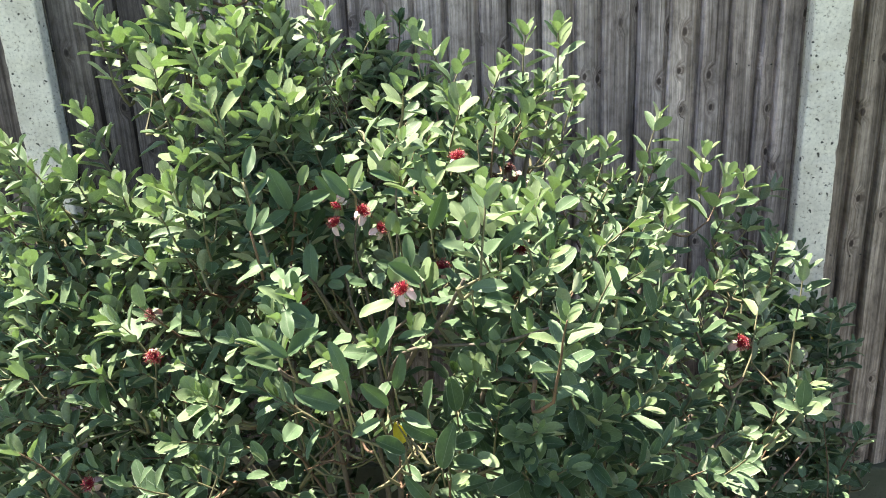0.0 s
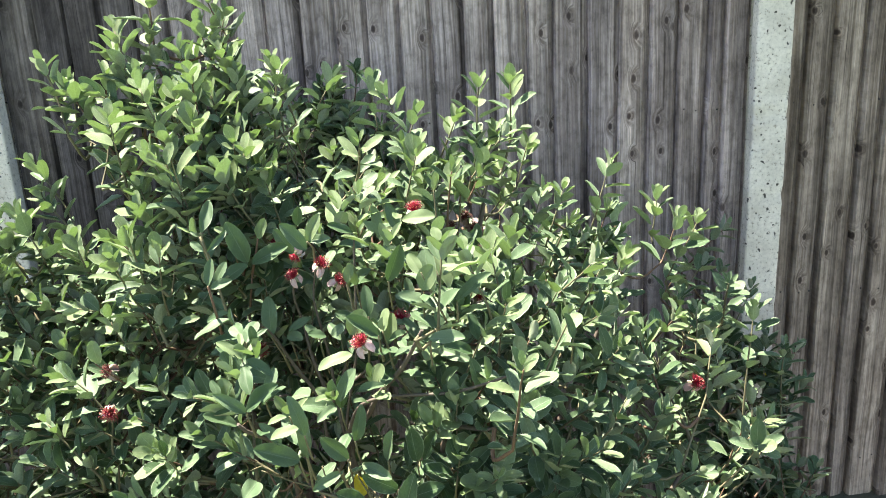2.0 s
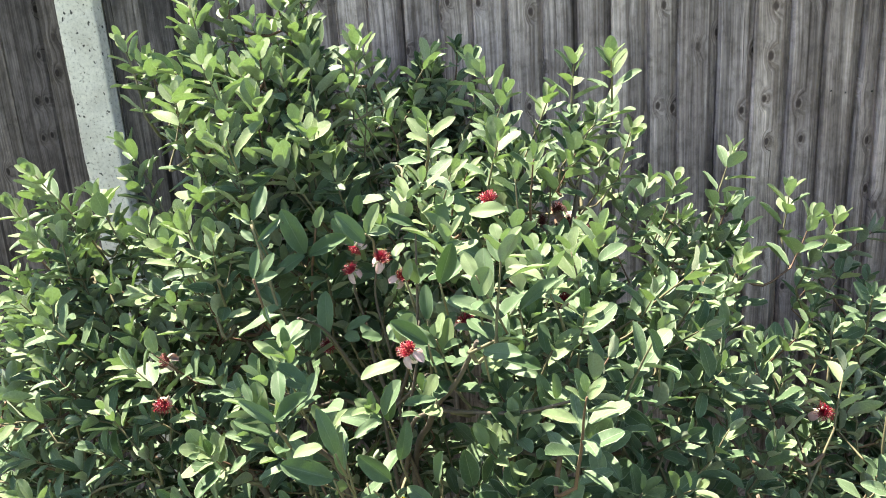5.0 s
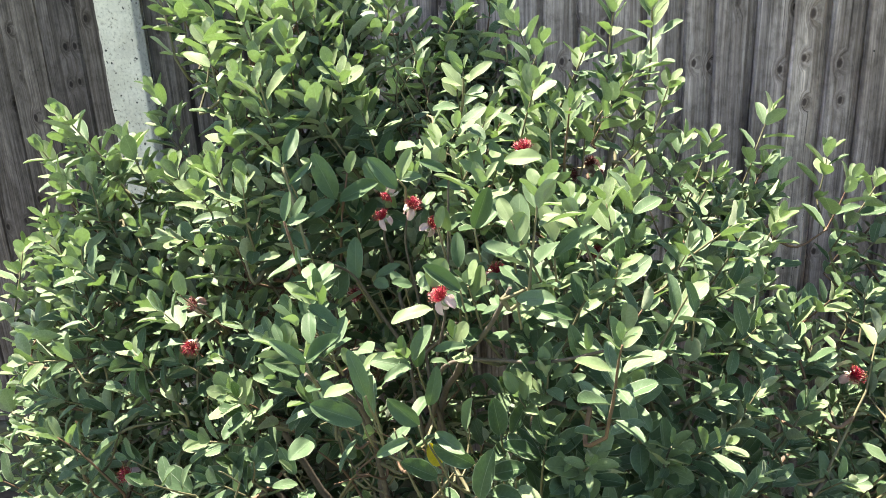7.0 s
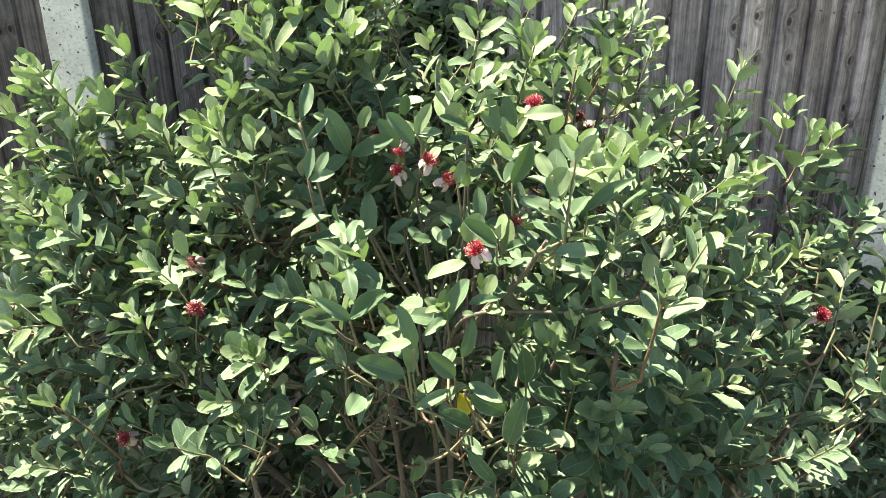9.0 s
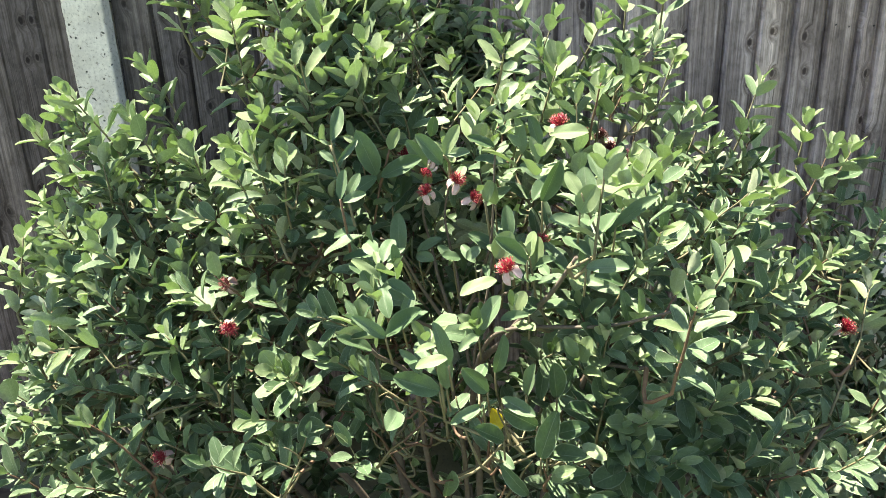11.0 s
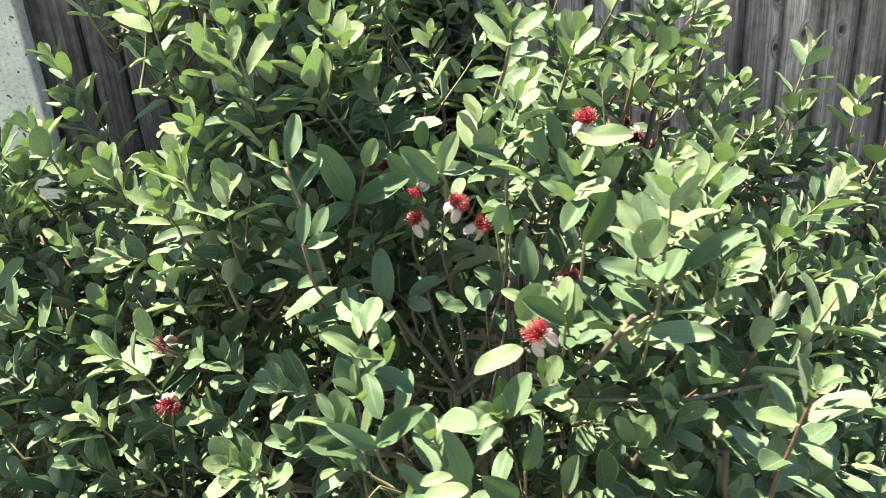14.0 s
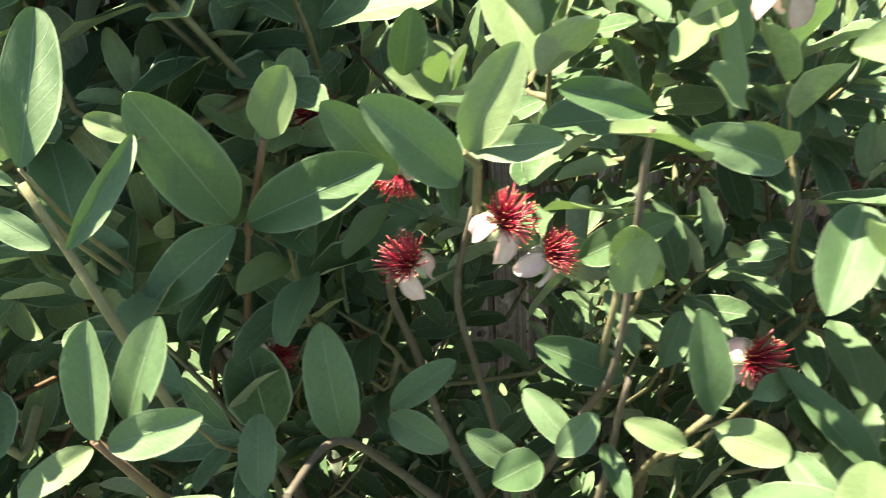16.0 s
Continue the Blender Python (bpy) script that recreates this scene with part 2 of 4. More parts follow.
LEAVES = leaf_set(False)
LEAVES_SINGLE = leaf_set(True)
WOOD = wood_material(tone=(1.52, 1.39, 1.41))
# the same wood toned down: shade over the left boards, put into its colour
SHADED_WOOD = wood_material("shaded_fence_wood", (0.51, 0.48, 0.495))
BROWN_WOOD = wood_material("less_weathered_fence_wood", (1.06, 0.97, 0.88))
POST = concrete_material("post_concrete", (0.52, 0.482, 0.408), (0.79, 0.745, 0.645), False)
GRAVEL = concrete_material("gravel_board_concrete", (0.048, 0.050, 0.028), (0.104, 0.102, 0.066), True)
BARK = bark_material("bark", (0.045, 0.036, 0.026), (0.155, 0.130, 0.095), 160.0)
TWIG = bark_material("twig_bark", (0.10, 0.095, 0.045), (0.20, 0.185, 0.10), 200.0)
RED_TWIG = bark_material("red_twig_bark", (0.085, 0.050, 0.028), (0.175, 0.108, 0.062), 200.0)
NAIL = plain_material("rusted_nail", (0.012, 0.011, 0.010), (0.03, 0.026, 0.022), 300.0, 0.6)
SOIL = plain_material("soil", (0.035, 0.025, 0.017), (0.10, 0.075, 0.05), 25.0, 0.95)
LAWN = plain_material("worn_lawn", (0.048, 0.070, 0.027), (0.090, 0.118, 0.052), 30.0, 0.9)
PETAL_OUT = plain_material("petal_white", (0.74, 0.69, 0.67), (0.86, 0.83, 0.80), 160.0, 0.6, (0.85, 0.74, 0.72))
PETAL_IN = plain_material("petal_rose", (0.66, 0.44, 0.45), (0.84, 0.74, 0.73), 160.0, 0.55, (0.82, 0.62, 0.60))
PETAL_OLD = plain_material("petal_withered", (0.30, 0.22, 0.20), (0.52, 0.44, 0.42), 120.0, 0.75, (0.45, 0.3, 0.26))
STAMEN = plain_material("stamen_crimson", (0.17, 0.002, 0.016), (0.34, 0.006, 0.032), 200.0, 0.4)
STAMEN_OLD = plain_material("stamen_withered", (0.09, 0.012, 0.012), (0.20, 0.035, 0.03), 200.0, 0.6)
ANTHER = plain_material("anther_yellow", (0.55, 0.30, 0.10), (0.74, 0.52, 0.20), 200.0, 0.6)
SEPAL = plain_material("sepal_green", (0.20, 0.22, 0.12), (0.34, 0.34, 0.22), 150.0, 0.7)


# ---- building helpers ----
def mesh_of(name, bm, material):
    me = bpy.data.meshes.new(name)
    bm.normal_update()
    bm.to_mesh(me)
    bm.free()
    for mat in material if isinstance(material, (list, tuple)) else [material]:
        me.materials.append(mat)
    return me


def part(name, bm, material, parent, label=""):
    ob = new(name, mesh_of(name, bm, material))
    ob.parent = parent
    return tagged(ob, label)


def box_into(bm, lo, hi, bevel=0.0):
    made = bmesh.ops.create_cube(bm, size=1.0, matrix=Matrix.LocRotScale([(a + b) / 2 for a, b in zip(lo, hi)], None, [b - a for a, b in zip(lo, hi)]))
    if bevel:
        edges = list({e for v in made["verts"] for e in v.link_edges})
        bmesh.ops.bevel(bm, geom=edges, offset=bevel, segments=2, profile=0.5, affect="EDGES")


def tube_into(bm, points, radii, sides=6, cap=True):
    """A tapered round stem along the points."""
    rings, up = [], Vector((0.31, 0.17, 0.93))
    for i, (p, r) in enumerate(zip(points, radii)):
        way = (points[min(i + 1, len(points) - 1)] - points[max(i - 1, 0)]).normalized()
        a = way.cross(up)
        a = a.normalized() if a.length > 1e-4 else way.orthogonal().normalized()
        b = way.cross(a)
        rings.append([bm.verts.new(p + (a * math.cos(k * math.tau / sides) + b * math.sin(k * math.tau / sides)) * r) for k in range(sides)])
    for one, two in zip(rings, rings[1:]):
        for k in range(sides):
            f = bm.faces.new((one[k], one[(k + 1) % sides], two[(k + 1) % sides], two[k]))
            f.smooth = True
    if cap:
        bm.faces.new(rings[-1])


def curve(points, steps):
    """Points of a smooth line through the points given."""
    pts = [2 * points[0] - points[1], *points, 2 * points[-1] - points[-2]]
    out = []
    for a, b, c, d in zip(pts, pts[1:], pts[2:], pts[3:]):
        for i in range(steps):
            t = i / steps
            out.append(0.5 * (2 * b + (c - a) * t + (2 * a - 5 * b + 4 * c - d) * t * t + (3 * b - a - 3 * c + d) * t ** 3))
    return out + [points[-1].copy()]


# ---- the ground and the fence ----
FENCE_Y, POST_Y = 2.250, 2.190      # front of the boards, front of the posts
BOARD_LOW, FENCE_TOP = 0.272, 2.070


def ground():
    bm = bmesh.new()
    bmesh.ops.create_grid(bm, x_segments=8, y_segments=8, size=600)
    ob = new("ground", mesh_of("ground", bm, LAWN))
    tagged(ob, "worn dry-green ground in front of the soil bed", "ground", kind="structure")
    bm = bmesh.new()
    bmesh.ops.create_grid(bm, x_segments=120, y_segments=40, size=1, matrix=Matrix.LocRotScale((0, 1.3, 0.012), None, (5.6, 1.0, 1)))
    for v in bm.verts:
        edge = min(1.0, (5.6 - abs(v.co.x)) * 4, (1.0 - abs(v.co.y - 1.3)) * 4)
        v.co.z += edge * (0.02 + 0.022 * noise.noise(v.co * 9) + 0.012 * noise.noise(v.co * 31))
    for f in bm.faces:
        f.smooth = True
    ob = new("flower_bed", mesh_of("flower_bed", bm, SOIL))
    tagged(ob, "dark crumbly soil bed along the foot of the fence", "soil", kind="structure")


def concrete_post(x0, x1):
    bm = bmesh.new()
    y1 = POST_Y + 0.115
    mid = (x0 + x1) / 2
    # an H section: front and back flanges with a slot on either side for the panels
    outline = [(x0, POST_Y), (x1, POST_Y), (x1, POST_Y + 0.036), (x1 - 0.024, POST_Y + 0.042), (x1 - 0.024, y1 - 0.034), (x1, y1 - 0.028), (x1, y1),
               (x0, y1), (x0, y1 - 0.028), (x0 + 0.024, y1 - 0.034), (x0 + 0.024, POST_Y + 0.042), (x0, POST_Y + 0.036)]
    rows, n = 90, len(outline)
    chips = random.Random(int(x0 * 1000))
    rings = []
    for k in range(rows):
        z = -0.05 + (FENCE_TOP + 0.10) * k / (rows - 1)
        ring = []
        for i, (x, y) in enumerate(outline):
            # the arrises are chipped and worn
            worn = 0.0022 * max(0.0, noise.noise(Vector((i * 3.7 + x0 * 5, 0, z * 24)))) + (chips.uniform(0.001, 0.004) if chips.random() < 0.10 else 0.0) if i in (0, 1) else 0.0
            ring.append(bm.verts.new((x - mid + (worn if i == 0 else -worn), y - POST_Y + worn * 0.7, z)))
        rings.append(ring)
    for one, two in zip(rings, rings[1:]):
        for i in range(n):
            bm.faces.new((one[i], one[(i + 1) % n], two[(i + 1) % n], two[i]))
    bm.faces.new(rings[-1])
    bm.faces.new(rings[0][::-1])
    bmesh.ops.recalc_face_normals(bm, faces=bm.faces)
    sharp = [e for e in bm.edges if abs(e.verts[0].co.z - e.verts[1].co.z) > 0.01 and abs(e.verts[0].co.x) > (x1 - x0) / 2 - 0.012 and max(v.co.y for v in e.verts) < 0.012]
    bmesh.ops.bevel(bm, geom=sharp, offset=0.005, segments=2, profile=0.5, affect="EDGES")
    ob = new("concrete_post", mesh_of("concrete_post", bm, POST))
    ob.location = (mid, POST_Y, 0)
    return tagged(ob, "pale grey cast concrete fence post with pitted surface", "fence post", "fence posts")


def gravel_board(x0, x1):
    bm = bmesh.new()
    box_into(bm, (x0, 0, -0.02), (x1, 0.05, BOARD_LOW - 0.004), 0.006)
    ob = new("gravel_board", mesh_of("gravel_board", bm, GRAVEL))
    ob.location = (0, FENCE_Y - 0.018, 0)
    return tagged(ob, "stained concrete gravel board below the fence panel", "gravel board", "gravel boards")


def board_mesh(width, wood):
    """A feather-edge board: thick on one side, thin on the other, its long edges a little worn."""
    bm = bmesh.new()
    h, rows = FENCE_TOP - BOARD_LOW, 7
    section = [(0.0, 0.009), (0.005, 0.0), (width - 0.031, 0.0120), (width - 0.024, 0.0230), (width, 0.0340), (0.0, 0.0400)]
    rings = []
    for k in range(rows):
        z = h * k / (rows - 1)
        wob = 0.0022 * math.sin(k * 2.3 + width * 400)
        rings.append([bm.verts.new((x + wob, y + 0.0012 * math.sin(k * 1.7 + width * 900), z)) for x, y in section])
    for one, two in zip(rings, rings[1:]):
        for i in range(6):
            bm.faces.new((one[i], one[(i + 1) % 6], two[(i + 1) % 6], two[i]))
    bm.faces.new(rings[-1])
    bm.faces.new(rings[0][::-1])
    bmesh.ops.recalc_face_normals(bm, faces=bm.faces)
    return mesh_of("board", bm, wood)


def fence_panel(x0, x1, joints):
    """Upright feather-edge boards from x0 to x1, each lapped over the next, with its nails."""
    thing = new("fence_panel")
    thing.location = ((x0 + x1) / 2, FENCE_Y, BOARD_LOW)
    tagged(thing, "weathered brown-grey feather-edge wooden fence panel with dark knots" if x0 > 0.5 else ("weathered wooden fence panel of wide boards, its shade painted dark grey" if x0 < -1 else "weathered grey feather-edge wooden fence panel with dark knots"), "fence panel", "fence panels")
    rng = random.Random(int(x0 * 1000))
    edges = [x0, *joints, x1]
    nails = bmesh.new()
    for a, b in zip(edges, edges[1:]):
        # boards left of -0.62 get the copy with shade in its colour
        ob = new("board", board_mesh(b - a + 0.016, BROWN_WOOD if x0 > 0.5 else SHADED_WOOD if a < -0.62 else WOOD))
        ob.parent = thing
        ob.location = (a - thing.location.x, rng.uniform(-0.0015, 0.0015), rng.uniform(-0.004, 0.002))
        ob.rotation_euler = (0, radians(rng.uniform(-0.12, 0.12)), radians(rng.uniform(-0.6, 0.6)))
        for z in (0.118, 0.618, 1.105, 1.608):
            for share in (0.28, 0.72):
                if rng.random() < 0.85:
                    at = Vector((a + (b - a) * (share + rng.uniform(-0.06, 0.06)) - thing.location.x, 0.0005 + 0.0165 * share, z + rng.uniform(-0.006, 0.006)))
                    bmesh.ops.create_cone(nails, cap_ends=True, segments=7, radius1=0.0026, radius2=0.0022, depth=0.004, matrix=Matrix.Translation(at) @ pose(0, 0, 0, 90, 0, 0))
    tagged(part("nail", nails, NAIL, thing, "dark rusted nail heads"), kind="stuff")
    return thing


def even(a, b, count):
    return [a + (b - a) * (i + 1) / count + 0.006 * math.sin(i * 5.1 + a) for i in range(count - 1)]


ground()
POSTS = [(-4.76, -4.66), (-2.90, -2.80), (-1.035, -0.930), (0.900, 0.985), (2.82, 2.92), (4.68, 4.78)]
for x0, x1 in POSTS:
    concrete_post(x0, x1)
MAIN_JOINTS = even(-0.915, -0.260, 8) + [-0.26, -0.179, -0.095, -0.019, 0.061, 0.141, 0.218, 0.29, 0.37, 0.435, 0.515, 0.592, 0.664, 0.736, 0.805, 0.848]
RIGHT_JOINTS = [1.048, 1.114, 1.191, 1.244] + even(1.244, 2.83, 20)
for (_, a), (b, _) in zip(POSTS, POSTS[1:]):
    gravel_board(a - 0.018, b + 0.018)
    a, b = a - 0.015, b + 0.015
    fence_panel(a, b, MAIN_JOINTS if -1 < a < 0 else RIGHT_JOINTS if 0.5 < a < 1.5 else even(a, b, 15))

# ---- the shrub ----
FOOT = Vector((0.02, 1.52, 0.02))
shrub = new("feijoa_shrub")
shrub.location = FOOT
tagged(shrub, "large evergreen shrub with grey-green oval leaves and red brush flowers", "shrub")


def leaf_arrays(fold, curl, broad, fine=False):
    """A leaf of length 1 along y, upper side to +z: points, faces, uv of each corner, faces of the upper side, margin edges."""
    us, rows = (-1.0, -0.55, 0.0, 0.55, 1.0), (0.06, 0.20, 0.42, 0.66, 0.85, 0.965)
    if fine:
        us, rows = (-1.0, -0.8, -0.55, -0.28, 0.0, 0.28, 0.55, 0.8, 1.0), (0.02, 0.06, 0.12, 0.20, 0.29, 0.39, 0.50, 0.61, 0.71, 0.80, 0.88, 0.94, 0.975, 0.993)
    cols = len(us) - 1

    def spot(u, v, under):
        w = broad * 0.5 * math.sqrt(max(0.0, 1 - abs(2 * v ** 1.04 - 1) ** 1.85)) * (0.72 + 0.28 * min(1.0, v * 4)) if 0 < v < 1 else 0.0
        z = fold * abs(u) * w - curl * v * v + 0.13 * math.sin(v * 8 + u * 2.5 + fold * 9) * abs(u) * w
        return (u * w, v, z - (0.011 * (1 - u * u) if under else 0.0))

    verts, index = [(0, 0, 0)], {}
    for j, v in enumerate(rows):
        for i, u in enumerate(us):
            index[i, j, 0] = len(verts)
            verts.append(spot(u, v, False))
    for j, v in enumerate(rows):
        for i, u in enumerate(us):
            if i in (0, cols):
                index[i, j, 1] = index[i, j, 0]
            else:
                index[i, j, 1] = len(verts)
                verts.append(spot(u, v, True))
    tip = len(verts)
    verts.append(spot(0, 1.0, False))
    faces, uvs, upper = [], [], []
    last = len(rows) - 1
    for side in (0, 1):
        for i in range(cols):
            u0, u1 = (us[i] + 1) / 2, (us[i + 1] + 1) / 2
            quads = [([0, index[i + 1, 0, side], index[i, 0, side]], [(0.5, 0), (u1, rows[0]), (u0, rows[0])])]
            for j in range(last):
                quads.append(([index[i, j, side], index[i + 1, j, side], index[i + 1, j + 1, side]], [(u0, rows[j]), (u1, rows[j]), (u1, rows[j + 1])]))
                quads.append(([index[i, j, side], index[i + 1, j + 1, side], index[i, j + 1, side]], [(u0, rows[j]), (u1, rows[j + 1]), (u0, rows[j + 1])]))
            quads.append(([index[i, last, side], index[i + 1, last, side], tip], [(u0, rows[last]), (u1, rows[last]), (0.5, 1)]))
            for f, c in quads:
                faces.append(f if side == 0 else f[::-1])
                uvs.append(c if side == 0 else c[::-1])
                upper.append(side == 0)
    rim = set()
    for i in (0, cols):
        chain = [0] + [index[i, j, 0] for j in range(len(rows))] + [tip]
        rim |= {frozenset(e) for e in zip(chain, chain[1:])}
    return np.array(verts), faces, uvs, upper, rim


LEAF_KINDS = ((0.45, 0.07, 0.45), (0.30, 0.17, 0.48), (0.70, -0.06, 0.43), (0.45, 0.25, 0.39), (0.22, 0.06, 0.62))
SHAPES = [leaf_arrays(*k) for k in LEAF_KINDS]
FINE_SHAPES = [leaf_arrays(*k, fine=True) for k in LEAF_KINDS]


def leaf_mesh(name, shape_places, materials, shapes=SHAPES):
    """One mesh of leaves: (shape, basis with length, place, slot of the upper side) of each."""
    me = bpy.data.meshes.new(name)
    points, loops, starts, totals, slots, uvs, rims = [], [], [], [], [], [], []
    n_v = n_l = 0
    cache = []
    for verts, faces, uv, upper, rim in shapes:
        cache.append((verts, np.array([i for f in faces for i in f]), np.array([len(f) for f in faces]), np.array([c for f in uv for c in f]), np.array(upper), rim))
    for shape, basis, place, slot in shape_places:
        v, l, t, uv, up, rim = cache[shape]
        points.append(v @ basis.T + place)
        loops.append(l + n_v)
        starts.append(n_l + np.concatenate(([0], np.cumsum(t)[:-1])))
        totals.append(t)
        slots.append(np.where(up, slot, slot + 1 if slot < 4 else slot))
        uvs.append(uv)
        rims.append((n_v, rim))
        n_v += len(v)
        n_l += len(l)
    loops, totals = np.concatenate(loops), np.concatenate(totals)
    me.vertices.add(n_v)
    me.vertices.foreach_set("co", np.concatenate(points).astype(np.float32).ravel())
    me.loops.add(n_l)
    me.loops.foreach_set("vertex_index", loops.astype(np.int32))
    me.polygons.add(len(totals))
    me.polygons.foreach_set("loop_start", np.concatenate(starts).astype(np.int32))
    me.polygons.foreach_set("material_index", np.concatenate(slots).astype(np.int32))
    me.update(calc_edges=True)
    me.polygons.foreach_set("use_smooth", np.ones(len(totals), dtype=bool))
    layer = me.uv_layers.new(name="UVMap")
    layer.data.foreach_set("uv", np.concatenate(uvs).astype(np.float32).ravel())
    ends = np.empty(len(me.edges) * 2, dtype=np.int32)
    me.edges.foreach_get("vertices", ends)
    ends = np.sort(ends.reshape(-1, 2), axis=1)
    keys = ends[:, 0].astype(np.int64) * n_v + ends[:, 1]
    want = np.array([(lo + min(e)) * n_v + lo + max(e) for lo, rim in rims for e in rim], dtype=np.int64)
    sharp = me.attributes.new("sharp_edge", "BOOLEAN", "EDGE")
    sharp.data.foreach_set("value", np.isin(keys, want))
    for m in materials:
        me.materials.append(m)
    me.update()
    return me


# Tips of the leading shoots, lobe by lobe.
LEFT_CREST = [(-.16, 1.41, 1.43), (-.20, 1.42, 1.42), (-.13, 1.45, 1.45), (-.24, 1.43, 1.47), (-.26, 1.40, 1.46), (-.20, 1.44, 1.50), (-.15, 1.47, 1.46), (-.28, 1.46, 1.55), (-.12, 1.50, 1.42), (-.22, 1.52, 1.56), (-.10, 1.45, 1.40), (-.17, 1.60, 1.55), (-.320, 1.640, 1.715), (-.235, 1.690, 1.700), (-.369, 1.610, 1.640), (-.477, 1.627, 1.545), (-.346, 1.481, 1.505), (-.405, 1.570, 1.425),
              (-.158, 1.810, 1.570), (-.174, 1.725, 1.440), (-.233, 1.732, 1.610), (-.174, 1.593, 1.434), (-.218, 1.376, 1.470), (-.300, 1.560, 1.540), (-.420, 1.660, 1.480), (-.300, 1.450, 1.400)]
LEFT_CREST_TOP = [
    (-0.322, 1.64, 1.637), (-0.241, 1.66, 1.64), (-0.197, 1.62, 1.594), (-0.26, 1.6, 1.599), (-0.329, 1.58, 1.561), (-0.252, 1.52, 1.536),
    (-0.201, 1.55, 1.531), (-0.164, 1.62, 1.522), (-0.117, 1.68, 1.555), (-0.128, 1.62, 1.497), (-0.161, 1.55, 1.486), (-0.388, 1.64, 1.606),
    (-0.483, 1.66, 1.549), (-0.275, 1.48, 1.5), (-0.206, 1.5, 1.477), (-0.377, 1.55, 1.505),
]
LEFT_CREST_FRONT = [
    (-0.294, 1.42, 1.369), (-0.219, 1.4, 1.389), (-0.166, 1.42, 1.399), (-0.139, 1.46, 1.398), (-0.303, 1.38, 1.346),
    (-0.181, 1.34, 1.347), (-0.259, 1.44, 1.423), (-0.139, 1.36, 1.357), (-0.243, 1.34, 1.324), (-0.325, 1.36, 1.311),
]
LEFT_CREST = LEFT_CREST + LEFT_CREST_TOP + LEFT_CREST_FRONT
LEFT_SHOULDER_ONE = [
    (-.643, 1.513, 1.392), (-.700, 1.585, 1.360), (-.856, 1.695, 1.110), (-.860, 1.654, 1.071), (-.773, 1.426, .952), (-.612, 1.292, 1.051),
    (-.560, 1.377, 1.175), (-.474, 1.575, 1.240), (-.353, 1.449, 1.245), (-.418, 1.604, 1.130), (-.366, 1.338, 1.154), (-.554, 1.247, .952),
    (-.575, 1.317, .777), (-.625, 1.273, .817), (-.260, 1.260, 1.041), (-.590, 1.480, 1.300), (-.760, 1.560, 1.190), (-.850, 1.50, .780),
    (-.720, 1.33, .66), (-.95, 1.75, .88), (-.95, 1.62, .66), (-.88, 1.46, .92), (-.86, 1.40, .74), (-.92, 1.50, .58),
]
LEFT_SHOULDER_TWO = [
    (-1.0, 1.60, .80), (-.80, 1.34, .56), (-1.0, 1.72, 1.02), (-.66, 1.42, 1.12), (-.70, 1.38, .86), (-.46, 1.28, .90),
    (-.42, 1.24, .74),
]
LEFT_SHOULDER_THREE = [
    (-.790, 1.62, 1.308), (-.765, 1.66, 1.345), (-.681, 1.60, 1.310), (-.593, 1.55, 1.290), (-.606, 1.62, 1.325), (-.538, 1.58, 1.275),
    (-.705, 1.55, 1.245), (-.594, 1.50, 1.255), (-.769, 1.50, 1.155), (-.675, 1.45, 1.190),
    (-.586, 1.42, 1.200), (-.756, 1.45, 1.090),
]
LEFT_SHOULDER = LEFT_SHOULDER_ONE + LEFT_SHOULDER_TWO + LEFT_SHOULDER_THREE
MIDDLE = [(-.075, 1.10, 1.235), (-.055, 1.13, 1.255), (-.092, 1.363, 1.355), (-.024, 1.387, 1.330), (-.145, 1.253, 1.305), (-.157, 1.299, 1.340), (-.087, 1.164, 1.270), (-.035, 1.114, 1.241), (-.102, 1.123, 1.190), (-.027, 1.036, 1.200),
          (-.238, 1.239, 1.050), (-.212, 1.124, 1.014), (-.149, 1.201, .964), (-.328, 1.144, .968), (-.177, 1.169, .894), (-.021, 1.153, .950), (.024, 1.201, 1.145), (.059, 1.182, 1.024), (.143, 1.172, 1.032), (.03, 1.10, .86)]
RIGHT_CREST = [(.055, 1.418, 1.460), (.125, 1.695, 1.465), (.240, 1.650, 1.520), (.295, 1.656, 1.520), (.327, 1.727, 1.395), (.250, 1.761, 1.389), (.106, 1.271, 1.345), (.152, 1.185, 1.330),
               (.178, 1.203, 1.360), (.088, 1.351, 1.345), (.230, 1.258, 1.215), (.346, 1.266, 1.222), (.190, 1.480, 1.400), (.130, 1.560, 1.420), (.28, 1.45, 1.30), (.20, 1.34, 1.29)]
RIGHT_SIDE_ONE = [
    (0.155, 1.200, 1.105), (0.189, 1.200, 1.138), (0.226, 1.210, 1.102), (0.190, 1.180, 1.070), (0.241, 1.200, 1.043), (0.288, 1.240, 1.054),
    (0.332, 1.260, 0.991), (0.221, 1.180, 0.988), (0.282, 1.200, 0.959), (0.156, 1.150, 1.023), (0.122, 1.130, 0.985), (0.347, 1.260, 0.890),
    (0.066, 1.120, 0.973), (.355, 1.756, 1.295), (.644, 1.854, 1.205), (.407, 1.858, 1.275), (.500, 1.662, 1.190), (.412, 1.475, 1.242),
    (.445, 1.406, 1.120), (.649, 1.600, 1.037), (.576, 1.593, 1.090), (.274, 1.105, 1.228), (.183, 1.217, 1.139), (.239, 1.167, 1.040),
]
